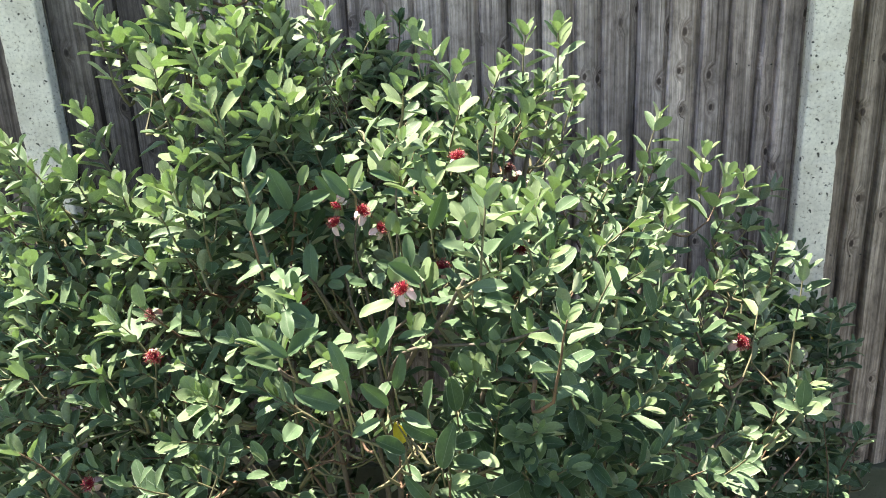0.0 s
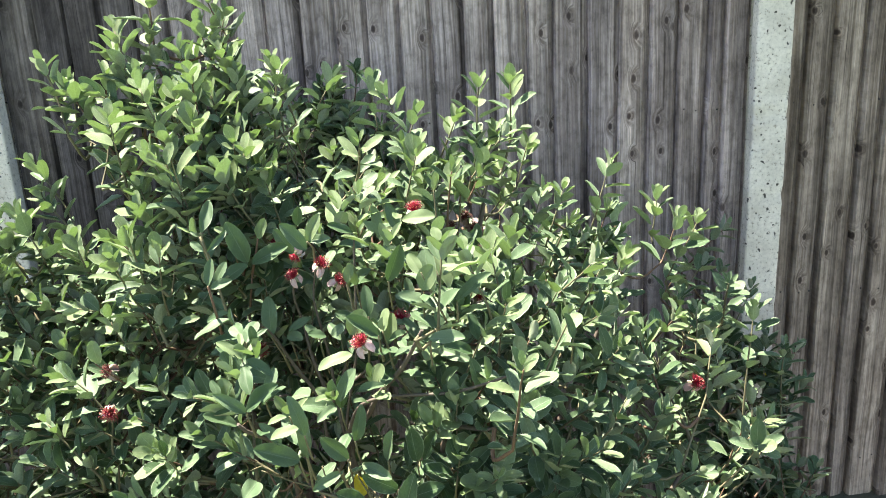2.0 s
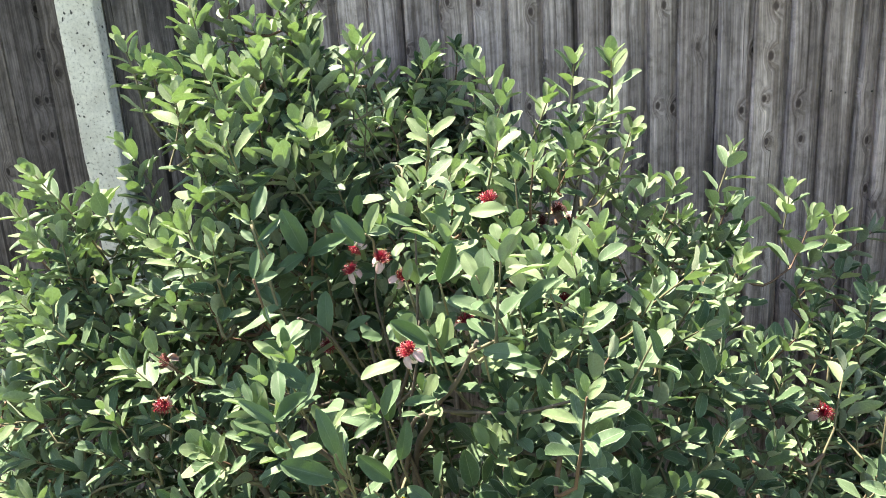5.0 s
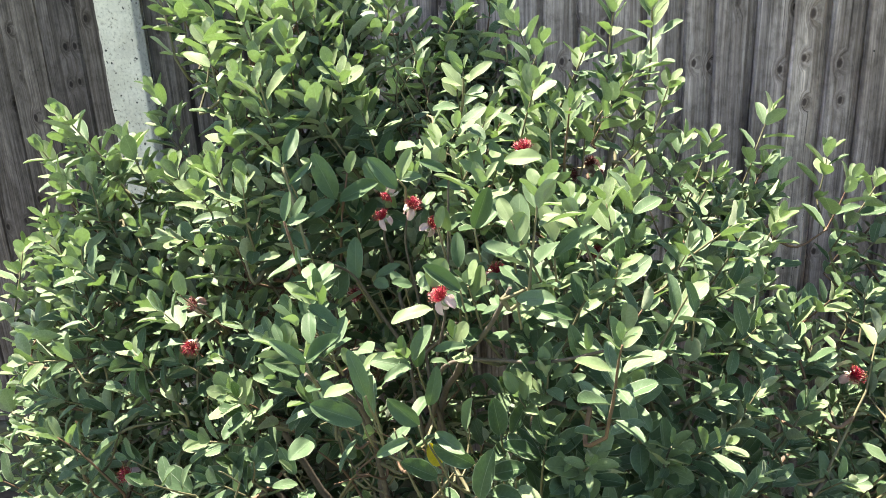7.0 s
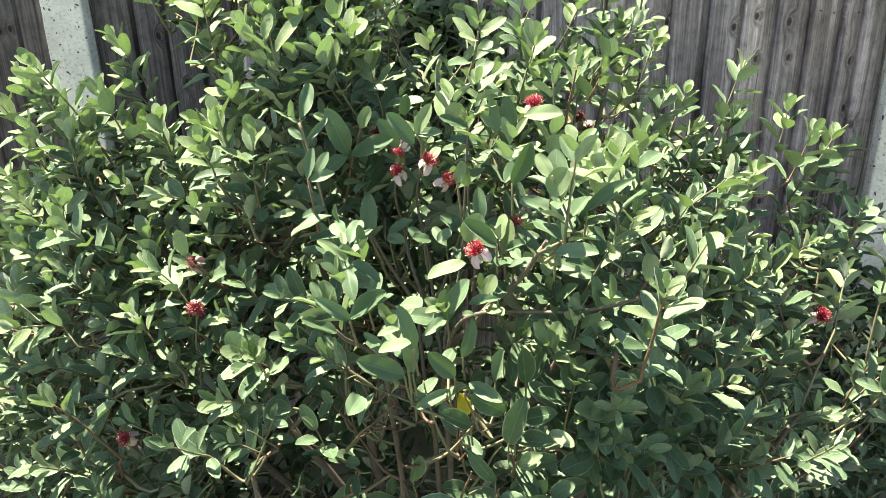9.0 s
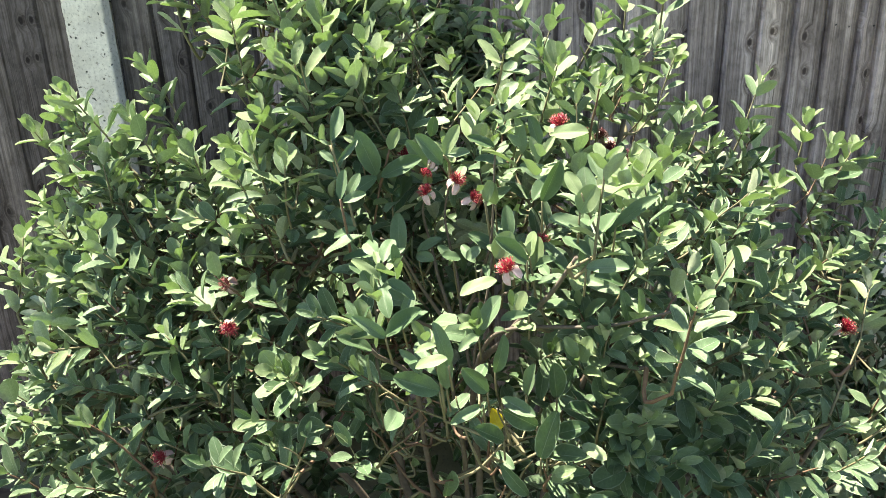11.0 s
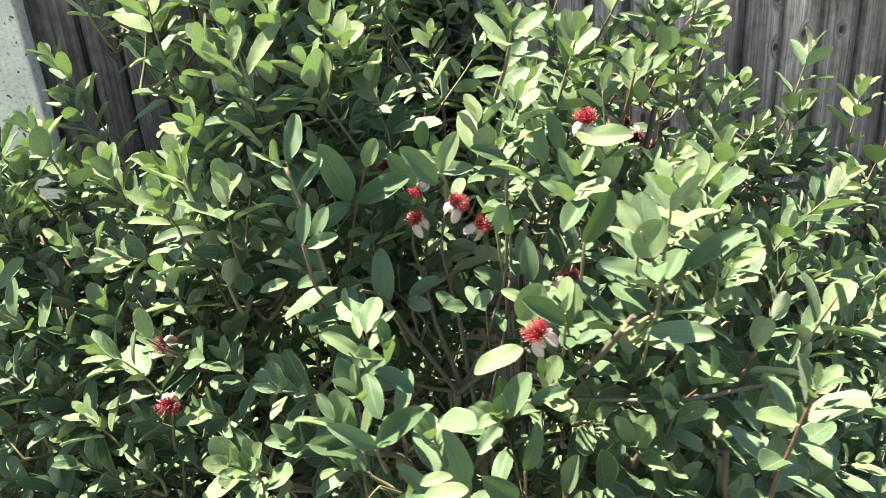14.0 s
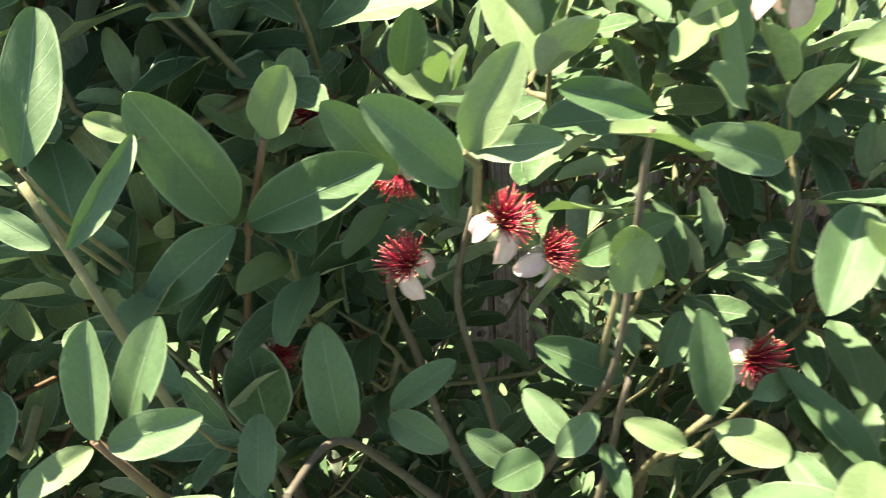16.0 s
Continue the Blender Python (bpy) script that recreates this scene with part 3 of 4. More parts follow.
RIGHT_SIDE_TWO = [
    (.333, 1.235, 1.033), (.206, 1.183, 1.018), (.245, 1.187, .975), (.450, 1.301, .875), (.489, 1.268, .912), (.552, 1.285, .922),
    (.587, 1.453, .860), (.40, 1.30, 1.00), (.52, 1.42, 1.00), (.70, 1.62, .74), (.60, 1.36, .68), (.35, 1.18, .80),
]
RIGHT_SIDE = RIGHT_SIDE_ONE + RIGHT_SIDE_TWO
REAR = [(1.00, 2.08, .80), (.97, 2.05, .64), (1.02, 2.06, .72), (.94, 2.04, .70), (.90, 2.05, .60), (-.093, 2.121, 1.475), (-.003, 2.093, 1.500), (-.181, 2.044, 1.410), (-.24, 2.06, 1.36), (.04, 2.08, 1.38), (.830, 2.140, 1.100), (.820, 2.120, 1.000), (.890, 2.110, .950),
        (.900, 2.080, .765), (.985, 2.060, .711), (.92, 2.06, .84), (.80, 2.02, .90), (.86, 2.02, .66), (.76, 2.06, 1.04), (.95, 2.02, .58), (.72, 1.95, .95), (-.12, 2.05, 1.30), (-.92, 1.95, 1.02), (-.80, 1.98, .92)]
SPRIGS = [(-.656, 1.800, 1.389), (-.640, 1.780, 1.330), (.043, 1.982, 1.475), (.501, 1.850, 1.325), (.618, 1.933, 1.235), (.696, 1.896, 1.190), (-.513, 1.633, 1.588), (.740, 1.560, .900), (.780, 1.640, .820)]
SKIRT = [(-.72, 1.40, .50), (-.50, 1.22, .56), (-.26, 1.14, .60), (.0, 1.12, .62), (.24, 1.14, .60), (.46, 1.24, .56), (.66, 1.42, .48), (-.60, 1.34, .32), (-.2, 1.22, .36), (.2, 1.22, .36), (.55, 1.38, .30), (.80, 1.80, .50)]

# The main limbs, foot to head.
MAIN_LIMBS_ONE = [
    [(.00, 1.50, 0), (-.10, 1.52, .45), (-.20, 1.58, .90), (-.30, 1.62, 1.35)],
    [(.02, 1.54, 0), (-.12, 1.60, .35), (-.36, 1.60, .75), (-.55, 1.58, 1.12)],
    [(.00, 1.48, 0), (-.16, 1.46, .35), (-.40, 1.42, .62), (-.60, 1.40, .85)],
    [(.03, 1.49, 0), (.00, 1.47, .45), (-.024, 1.41, .85), (-.027, 1.385, 1.05)],
    [(.04, 1.50, 0), (.02, 1.45, .50), (.00, 1.40, .93), (.06, 1.29, 1.09), (.11, 1.22, 1.18), (.144, 1.19, 1.25)],
]
MAIN_LIMBS_TWO = [
    [(.05, 1.52, 0), (.10, 1.56, .50), (.17, 1.62, .95), (.25, 1.66, 1.34)],
    [(.05, 1.53, 0), (.18, 1.58, .40), (.36, 1.68, .80), (.52, 1.78, 1.12)],
    [(.05, 1.49, 0), (.14, 1.40, .50), (.16, 1.26, 1.02), (.24, 1.20, 1.10)],
    [(.05, 1.50, 0), (.20, 1.46, .35), (.42, 1.44, .62), (.56, 1.46, .86)],
    [(.00, 1.47, 0), (-.05, 1.36, .50), (-.06, 1.28, .98), (-.10, 1.18, 1.13)],
    [(.00, 1.47, 0), (-.10, 1.32, .35), (-.22, 1.24, .62), (-.26, 1.22, .88)],
]
MAIN_LIMBS_THREE = [
    [(.04, 1.47, 0), (.14, 1.32, .35), (.24, 1.24, .60), (.26, 1.22, .86)],
    [(.02, 1.55, 0), (-.04, 1.72, .50), (-.08, 1.92, .95), (-.07, 2.04, 1.30)],
    [(.06, 1.55, 0), (.30, 1.75, .35), (.60, 1.92, .60), (.80, 2.02, .80)],
    [(.00, 1.54, 0), (-.30, 1.70, .35), (-.60, 1.78, .62), (-.78, 1.80, .86)],
    [(0.030, 1.410, 0.800), (0.002, 1.378, 0.996), (-0.011, 1.382, 1.074), (-0.015, 1.388, 1.132), (-0.021, 1.390, 1.182), (-0.029, 1.388, 1.235), (-0.024, 1.378, 1.285)],
]
MAIN_LIMBS_FOUR = [
    [(-0.027, 1.382, 1.045), (-0.045, 1.390, 1.127), (-0.054, 1.405, 1.180), (-0.064, 1.395, 1.235), (-0.058, 1.385, 1.275)],
    [(-0.027, 1.382, 1.045), (-0.000, 1.370, 1.108), (0.024, 1.360, 1.171), (0.039, 1.350, 1.219), (0.050, 1.345, 1.335)],
    [(-0.027, 1.382, 1.045), (-0.050, 1.370, 1.097), (-0.071, 1.360, 1.145), (-0.088, 1.330, 1.200), (-0.100, 1.270, 1.240)],
    [(-0.027, 1.382, 1.045), (-0.055, 1.360, 1.066), (-0.079, 1.330, 1.095), (-0.075, 1.250, 1.130), (-0.085, 1.180, 1.180)],
    [(-0.027, 1.382, 1.045), (0.013, 1.360, 1.087), (0.052, 1.330, 1.134), (0.060, 1.280, 1.160)],
]
MAIN_LIMBS_FIVE = [
    [(0.020, 1.400, 0.900), (0.009, 1.340, 1.012), (0.030, 1.335, 1.144), (0.046, 1.335, 1.212)],
    [(-0.013, 1.380, 0.930), (0.030, 1.300, 1.060), (0.073, 1.250, 1.120), (0.186, 1.200, 1.150), (0.260, 1.170, 1.190)],
]
MAIN_LIMBS = MAIN_LIMBS_ONE + MAIN_LIMBS_TWO + MAIN_LIMBS_THREE + MAIN_LIMBS_FOUR + MAIN_LIMBS_FIVE
branch_points = []
for i, limb in enumerate(MAIN_LIMBS):
    line = curve([Vector(p) for p in limb], 7)
    wob = [p + 0.012 * Vector((noise.noise(p * 7 + Vector((i, 0, 0))), noise.noise(p * 7 + Vector((0, i, 5))), 0)) for p in line]
    thick = 0.0062 if i in (3, 4, 7, 9, 12) else 0.0115 if i < 15 else 0.0028 if i == 22 else 0.0021
    radii = [thick * (1 - 0.78 * k / (len(line) - 1)) + 0.001 for k in range(len(line))]
    bm = bmesh.new()
    tube_into(bm, [p - FOOT for p in wob], radii, 8)
    part("branch", bm, BARK, shrub)
    if i < 15 or i > 21:
        branch_points += [(p, r) for p, r in zip(wob, radii) if p.z > 0.2]
wood_at = np.full((40000, 3), 99.0)
wood_at[:len(branch_points)] = [tuple(p) for p, _ in branch_points]
wood_count = [len(branch_points)]

rng = random.Random(11)
leaves, twigs, red_twigs = [], bmesh.new(), bmesh.new()


def add_leaf(at, way, face, length, slot, shape=None, wide=1.0):
    """Keep a leaf: base, direction, roughly the upper side's normal, metres long."""
    way = way.normalized()
    side = way.cross(face)
    if side.length < 1e-4:
        return
    side.normalize()
    normal = side.cross(way)
    basis = np.array([side * length * wide * rng.uniform(0.9, 1.12), way * length, normal * length]).T
    leaves.append((rng.choice((0, 0, 0, 1, 1, 1, 2, 2, 3, 3, 3, 4)) if shape is None else shape, basis, np.array(at), slot))


def scatter(s):
    return Vector((rng.gauss(0, s), rng.gauss(0, s), rng.gauss(0, s)))


def in_opening(p):
    """The open front of the hollow, through which its bare stems show."""
    low = 1.02 if p[1] > 1.35 else 1.10 + (1.3 - p[1]) * 0.55
    return -.050 < p[0] < .024 and 1.04 < p[1] < 1.44 and low < p[2] < 1.30


def blocked(line):
    """Whether a stem would cross the open hollow or the flower cluster."""
    return any(in_opening(q) or -.20 < q.x < .07 and 1.18 < q.y < 1.40 and 1.12 < q.z < 1.36 or .04 < q.x < .17 and 1.25 < q.y < 1.41 and 1.20 < q.z < 1.40 or -.10 < q.x < .03 and q.y < 1.13 and q.z > 1.04 or in_hollow(q, 0.85) for q in line)


def leafy_shoot(tip, way, nodes, scale=1.0, young=0.5, joined=True):
    """A shoot that ends at tip: a stem with pairs of leaves set crosswise, small and pale at the end."""
    way = way.normalized()
    gap = 0.0215 * scale
    sag = scatter(0.16)
    spin = rng.uniform(0, math.pi)
    ortho = way.orthogonal().normalized()
    other = way.cross(ortho)
    line, p, d = [tip.copy()], tip.copy(), way.copy()
    for k in range(nodes):
        d = (d + sag * 0.10 + scatter(0.05) + (Vector((0, 0, 0.035)) if d.z < 0.9 else Vector())).normalized()
        p = p - d * gap * (0.50 + 0.16 * k if k < 4 else 1.15)
        line.append(p.copy())
    for k in range(nodes + 1):
        at = line[k]
        stem = (line[max(k - 1, 0)] - line[min(k + 1, nodes)]).normalized()
        grown = min(1.0, 0.56 + 0.16 * k)
        open_angle = radians(min(60, 24 + 9 * k) + rng.uniform(-11, 11))
        turn = spin + k * math.pi / 2 + rng.uniform(-0.25, 0.25)
        for half in (0, 1):
            if k > 1 and rng.random() < 0.07:
                continue
            a = turn + half * math.pi
            out = ortho * math.cos(a) + other * math.sin(a)
            out = (out - stem * out.dot(stem)).normalized()
            l = stem * math.cos(open_angle) + out * math.sin(open_angle) + scatter(0.14)
            l.z -= 0.012 * k * rng.random()
            face = stem * 0.8 - out * 0.35 + Vector((0, 0, 0.25)) + scatter(0.2)
            length = 0.0515 * scale * grown * rng.uniform(0.78, 1.14)
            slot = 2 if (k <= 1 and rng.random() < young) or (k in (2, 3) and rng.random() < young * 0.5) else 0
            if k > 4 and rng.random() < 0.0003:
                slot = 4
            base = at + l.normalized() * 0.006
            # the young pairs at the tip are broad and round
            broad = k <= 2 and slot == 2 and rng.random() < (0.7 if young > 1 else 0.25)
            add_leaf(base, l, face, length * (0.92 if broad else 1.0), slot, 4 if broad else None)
    bm = red_twigs if rng.random() < 0.25 else twigs
    line = line[::-1]
    base_r = 0.0011 + 0.00022 * nodes
    if joined:
        reach = wood_at[:wood_count[0]] - np.array(line[0])
        reach[:, 2] = np.where(reach[:, 2] > -0.02, reach[:, 2] * 3 + 0.06, reach[:, 2])
        root = Vector(wood_at[int(np.argmin(np.linalg.norm(reach, axis=1)))])
        mid = line[0] * 0.45 + root * 0.55 + Vector((0, 0, -0.02)) + scatter(0.012)
        limb_line = curve([root, mid, line[0]], 3)
        for q in limb_line[1:] + line[:3]:
            wood_at[wood_count[0]] = tuple(q)
            wood_count[0] += 1
        if not blocked(limb_line):
            line = limb_line[:-1] + line
    radii = [base_r * 1.3 * (1 - 0.7 * i / (len(line) - 1)) for i in range(len(line))]
    if not blocked(line):
        tube_into(bm, [q - FOOT for q in line], radii, 5)


HEART = Vector((0.0, 1.66, 0.75))
HOLLOW, HOLLOW_SIZE = Vector((-0.01, 1.36, 1.12)), Vector((0.15, 0.17, 0.17))


def in_hollow(p, size=1.0):
    return sum(((p[i] - HOLLOW[i]) / HOLLOW_SIZE[i]) ** 2 for i in range(3)) < size * size


def outward(tip, up=0.9):
    o = tip - HEART
    o.z *= 0.55
    d = o.normalized() * 0.75 + Vector((0, -0.05, up))
    return d.normalized()


groups = [LEFT_CREST, LEFT_SHOULDER, MIDDLE, RIGHT_CREST, RIGHT_SIDE, SKIRT, REAR, SPRIGS]
tips = [Vector(t) for g in groups for t in g]
lobe = [k for k, g in enumerate(groups) for t in g]
# most young leaves on crests, hardly any behind; also colours in sun and shade
YOUNG_AND_LIT = (1.7, 1.2, 0.5, 1.25, 0.9, 0.5, 0.1, 1.0)
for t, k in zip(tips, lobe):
    # below 0.98 the share drops, which puts the low shade into the colour
    leafy_shoot(t, outward(t, 1.35 if t.z > 1.15 else 0.95) + scatter(0.2), rng.randint(3, 5) if k == 2 else rng.randint(5, 7), rng.uniform(0.92, 1.1), YOUNG_AND_LIT[k] * (1.0 if t.z > 0.98 else 0.4))
leafy_shoot(Vector((.056, 1.358, 1.392)), Vector((.1, .05, 1)), 4, 0.9, 0.8, joined=False)
# shoots between the leading ones, evenly spread and set a little deeper
pairs = []
for i, a in enumerate(tips):
    for j in range(i + 1, len(tips)):
        # lobes join only where they touch; the rear shoots and the lone sprigs stay apart
        reach = 0.34 if lobe[i] == lobe[j] else 0.26
        if lobe[i] == 7 or lobe[j] == 7 or (lobe[i] == 6) != (lobe[j] == 6) or {lobe[i], lobe[j]} in ({0, 3}, {0, 1}, {0, 4}):
            reach = 0.0
        if (a - tips[j]).length < reach:
            pairs.append((a, tips[j]))
taken = np.array([tuple(t) for t in tips])
filled = 0
for k in range(9000):
    a, b = pairs[rng.randrange(len(pairs))]
    t = a.lerp(b, rng.uniform(0.12, 0.88))
    inward = (HEART - t)
    inward.z *= 0.4
    t = t + inward.normalized() * rng.uniform(0.0, 0.12) - Vector((0, 0, rng.uniform(0.0, 0.06)))
    if in_hollow(t) or noise.noise(t * 6.0 + Vector((3.1, 0, 0))) < (0.24 if t.z < 1.05 and -.34 < t.x < .16 else (0.0 if t.x < -.4 else 0.13) if t.z < 1.02 else -0.06):
        continue
    if np.min(np.linalg.norm(taken - np.array(t), axis=1)) < 0.053:
        continue
    taken = np.vstack([taken, np.array(t)])
    # pale young leaves thin out downwards, shade from above put into leaf colour
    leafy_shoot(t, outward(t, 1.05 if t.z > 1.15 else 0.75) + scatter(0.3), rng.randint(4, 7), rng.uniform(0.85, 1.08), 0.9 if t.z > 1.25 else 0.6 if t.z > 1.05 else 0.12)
    filled += 1
    if filled == 560:
        break
# shaded inner growth
for k in range(140):
    a = tips[rng.randrange(len(tips))]
    t = a.lerp(HEART, rng.uniform(0.2, 0.55)) + scatter(0.05)
    if t.z > 0.25 and not in_hollow(t):
        leafy_shoot(t, outward(t, 0.6) + scatter(0.4), rng.randint(3, 6), rng.uniform(0.85, 1.05), 0.1)

# the shaded back of the shrub, towards the fence
for k in range(300):
    t = Vector((rng.uniform(-.85, .78), rng.uniform(1.60, 2.0), rng.uniform(.25, 1.22)))
    t.z -= 0.25 * max(0.0, abs(t.x) - 0.5)
    leafy_shoot(t, Vector((t.x * 0.3, 0.15, 1.0)) + scatter(0.35), rng.randint(5, 8), rng.uniform(0.9, 1.1), 0.1)

for x0, x1, y0, y1, z0, z1, count in ((-.26, .26, 1.55, 1.74, .70, 1.22, 36), (-.30, .06, 1.99, 2.10, 1.02, 1.24, 40), (-.30, .06, 2.07, 2.15, 1.20, 1.44, 60), (-.24, -.04, 2.11, 2.16, 1.40, 1.52, 10), (.70, .96, 1.98, 2.12, .42, .98, 34), (-.64, -.30, 1.84, 2.06, .60, 1.18, 50), (-1.08, -.55, 1.84, 2.10, .30, 1.02, 80), (-.95, -.50, 1.55, 1.85, .20, .75, 50), (.74, 1.02, 1.93, 2.10, .20, .62, 44)):
    for k in range(count):
        t = Vector((rng.uniform(x0, x1), rng.uniform(y0, y1), rng.uniform(z0, z1)))
        leafy_shoot(t, Vector((t.x * 0.2, 0.0, 1.0)) + scatter(0.4), rng.randint(5, 8), rng.uniform(0.9, 1.1), 0.1)

# a dark cleft stays open between the left and the right crest
CLEFT = [Vector((-.070, 1.58, 1.430)).lerp(Vector((-.140, 1.90, 1.376)), k / 8) for k in range(9)]
leaves = [l for l in leaves if l[2][1] > 1.93 or min((Vector(l[2] + l[1][:, 1] * 0.5) - c).length for c in CLEFT) > 0.058]

# the broad leaves round the flower cluster, base and tip
NEAR_LEAVES_ONE = [
    ((-0.102, 1.372, 1.333), (-0.088, 1.366, 1.364)), ((-0.122, 1.372, 1.296), (-0.138, 1.350, 1.361)),
    ((-0.116, 1.372, 1.294), (-0.058, 1.360, 1.324)), ((-0.121, 1.368, 1.295), (-0.159, 1.345, 1.278)),
    ((-0.027, 1.352, 1.317), (-0.057, 1.335, 1.363)), ((-0.023, 1.352, 1.330), (-0.006, 1.345, 1.372)),
    ((-0.053, 1.380, 1.305), (-0.076, 1.370, 1.346)), ((-0.045, 1.387, 1.347), (-0.039, 1.380, 1.376)),
    ((-0.146, 1.253, 1.300), (-0.141, 1.265, 1.336)), ((-0.138, 1.260, 1.299), (-0.125, 1.270, 1.330)),
    ((-0.143, 1.253, 1.297), (-0.112, 1.250, 1.309)), ((-0.090, 1.340, 1.186), (-0.093, 1.350, 1.247)),
]
NEAR_LEAVES_TWO = [
    ((0.032, 1.330, 1.272), (0.041, 1.325, 1.301)), ((0.065, 1.300, 1.229), (0.062, 1.310, 1.273)),
    ((0.045, 1.345, 1.343), (0.010, 1.340, 1.359)), ((0.126, 1.400, 1.280), (0.081, 1.385, 1.308)),
    ((-0.022, 1.352, 1.331), (0.011, 1.340, 1.338)),
]
NEAR_LEAVES = NEAR_LEAVES_ONE + NEAR_LEAVES_TWO
# larger leaves that stand out over the rest of the front
FRONT_LEAVES_ONE = [
    ((0.151, 1.190, 1.305), (0.167, 1.180, 1.340)), ((0.108, 1.200, 1.315), (0.127, 1.190, 1.368)),
    ((0.195, 1.220, 1.276), (0.230, 1.200, 1.323)), ((0.159, 1.170, 1.245), (0.203, 1.140, 1.259)),
    ((0.091, 1.190, 1.244), (0.052, 1.170, 1.279)), ((0.045, 1.340, 1.264), (0.037, 1.335, 1.299)),
    ((0.354, 1.268, 1.196), (0.343, 1.262, 1.237)), ((-0.226, 1.378, 1.450), (-0.212, 1.372, 1.483)),
    ((-0.381, 1.585, 1.399), (-0.419, 1.565, 1.449)), ((-0.057, 1.150, 1.180), (-0.046, 1.178, 1.210)),
    ((-0.067, 1.100, 1.187), (-0.022, 1.100, 1.221)), ((-0.067, 1.100, 1.185), (-0.092, 1.080, 1.220)),
]
FRONT_LEAVES_TWO = [
    ((0.030, 1.205, 1.134), (0.034, 1.200, 1.183)), ((0.093, 1.200, 1.169), (0.059, 1.180, 1.168)),
    ((0.006, 1.083, 1.161), (-0.001, 1.073, 1.214)), ((-0.353, 1.455, 1.214), (-0.355, 1.445, 1.261)),
]
FRONT_LEAVES = FRONT_LEAVES_ONE + FRONT_LEAVES_TWO
# the low rosettes that reach out furthest
LOW_LEAVES_ONE = [
    ((-0.009, 1.105, 1.114), (-0.059, 1.078, 1.147)), ((-0.027, 1.094, 1.143), (-0.042, 1.083, 1.178)),
    ((-0.003, 1.126, 1.105), (0.002, 1.110, 1.169)), ((0.044, 1.147, 1.089), (0.014, 1.126, 1.135)),
    ((0.052, 1.168, 1.104), (0.068, 1.158, 1.153)), ((0.091, 1.189, 1.060), (0.099, 1.179, 1.110)),
    ((0.129, 1.211, 1.045), (0.122, 1.200, 1.105)), ((0.040, 1.126, 1.084), (0.004, 1.105, 1.072)),
    ((0.104, 1.168, 1.028), (0.065, 1.136, 1.070)), ((0.063, 1.147, 1.020), (0.027, 1.115, 1.059)),
    ((0.109, 1.168, 0.981), (0.122, 1.147, 1.052)), ((0.120, 1.179, 1.008), (0.166, 1.158, 1.038)),
]
LOW_LEAVES_TWO = [
    ((0.117, 1.179, 0.981), (0.167, 1.147, 0.998)), ((0.093, 1.168, 0.922), (0.063, 1.147, 0.971)),
    ((0.061, 1.158, 1.074), (0.101, 1.126, 1.072)), ((-0.020, 1.200, 0.889), (-0.010, 1.189, 0.944)),
]
LOW_LEAVES = LOW_LEAVES_ONE + LOW_LEAVES_TWO
# the small rosettes under the flower cluster
ROSETTE_LEAVES_ONE = [
    ((-0.012, 1.314, 1.192), (-0.031, 1.316, 1.212)), ((0.006, 1.315, 1.194), (0.023, 1.320, 1.210)),
    ((0.017, 1.326, 1.184), (-0.003, 1.342, 1.205)), ((-0.002, 1.311, 1.197), (-0.022, 1.294, 1.208)),
    ((-0.012, 1.310, 1.196), (-0.015, 1.292, 1.197)), ((0.059, 1.304, 1.205), (0.037, 1.308, 1.218)),
    ((0.068, 1.301, 1.219), (0.093, 1.287, 1.216)), ((0.054, 1.303, 1.204), (0.063, 1.299, 1.207)),
    ((0.052, 1.360, 1.205), (0.043, 1.383, 1.227)), ((0.047, 1.361, 1.189), (0.007, 1.366, 1.212)),
    ((0.068, 1.370, 1.185), (0.083, 1.385, 1.205)), ((0.030, 1.330, 1.181), (0.035, 1.303, 1.179)),
]
ROSETTE_LEAVES_TWO = [
    ((0.107, 1.310, 1.188), (0.116, 1.283, 1.187)), ((0.143, 1.290, 1.180), (0.115, 1.331, 1.217)),
    ((-0.068, 1.360, 1.186), (-0.039, 1.363, 1.208)), ((-0.069, 1.357, 1.183), (-0.044, 1.334, 1.185)),
    ((0.094, 1.325, 1.208), (0.116, 1.336, 1.206)), ((-0.184, 1.309, 1.234), (-0.202, 1.287, 1.239)),
    ((-0.142, 1.312, 1.238), (-0.176, 1.316, 1.226)), ((-0.127, 1.312, 1.189), (-0.126, 1.340, 1.210)),
    ((-0.086, 1.170, 1.227), (-0.112, 1.170, 1.253)), ((-0.077, 1.170, 1.234), (-0.064, 1.193, 1.246)),
    ((-0.082, 1.185, 1.243), (-0.077, 1.220, 1.262)), ((-0.088, 1.180, 1.240), (-0.093, 1.200, 1.253)),
]
ROSETTE_LEAVES_THREE = [
    ((-0.091, 1.200, 1.245), (-0.112, 1.231, 1.251)), ((-0.077, 1.185, 1.243), (-0.059, 1.200, 1.257)),
    ((-0.082, 1.160, 1.214), (-0.064, 1.165, 1.231)), ((-0.088, 1.160, 1.215), (-0.095, 1.165, 1.234)),
    ((-0.168, 1.316, 1.360), (-0.159, 1.351, 1.399)), ((-0.160, 1.307, 1.333), (-0.135, 1.332, 1.357)),
    ((-0.142, 1.355, 1.347), (-0.160, 1.356, 1.356)), ((-0.173, 1.341, 1.310), (-0.184, 1.376, 1.341)),
    ((-0.172, 1.317, 1.354), (-0.183, 1.317, 1.362)), ((-0.165, 1.308, 1.334), (-0.183, 1.313, 1.347)),
]
ROSETTE_LEAVES = ROSETTE_LEAVES_ONE + ROSETTE_LEAVES_TWO + ROSETTE_LEAVES_THREE
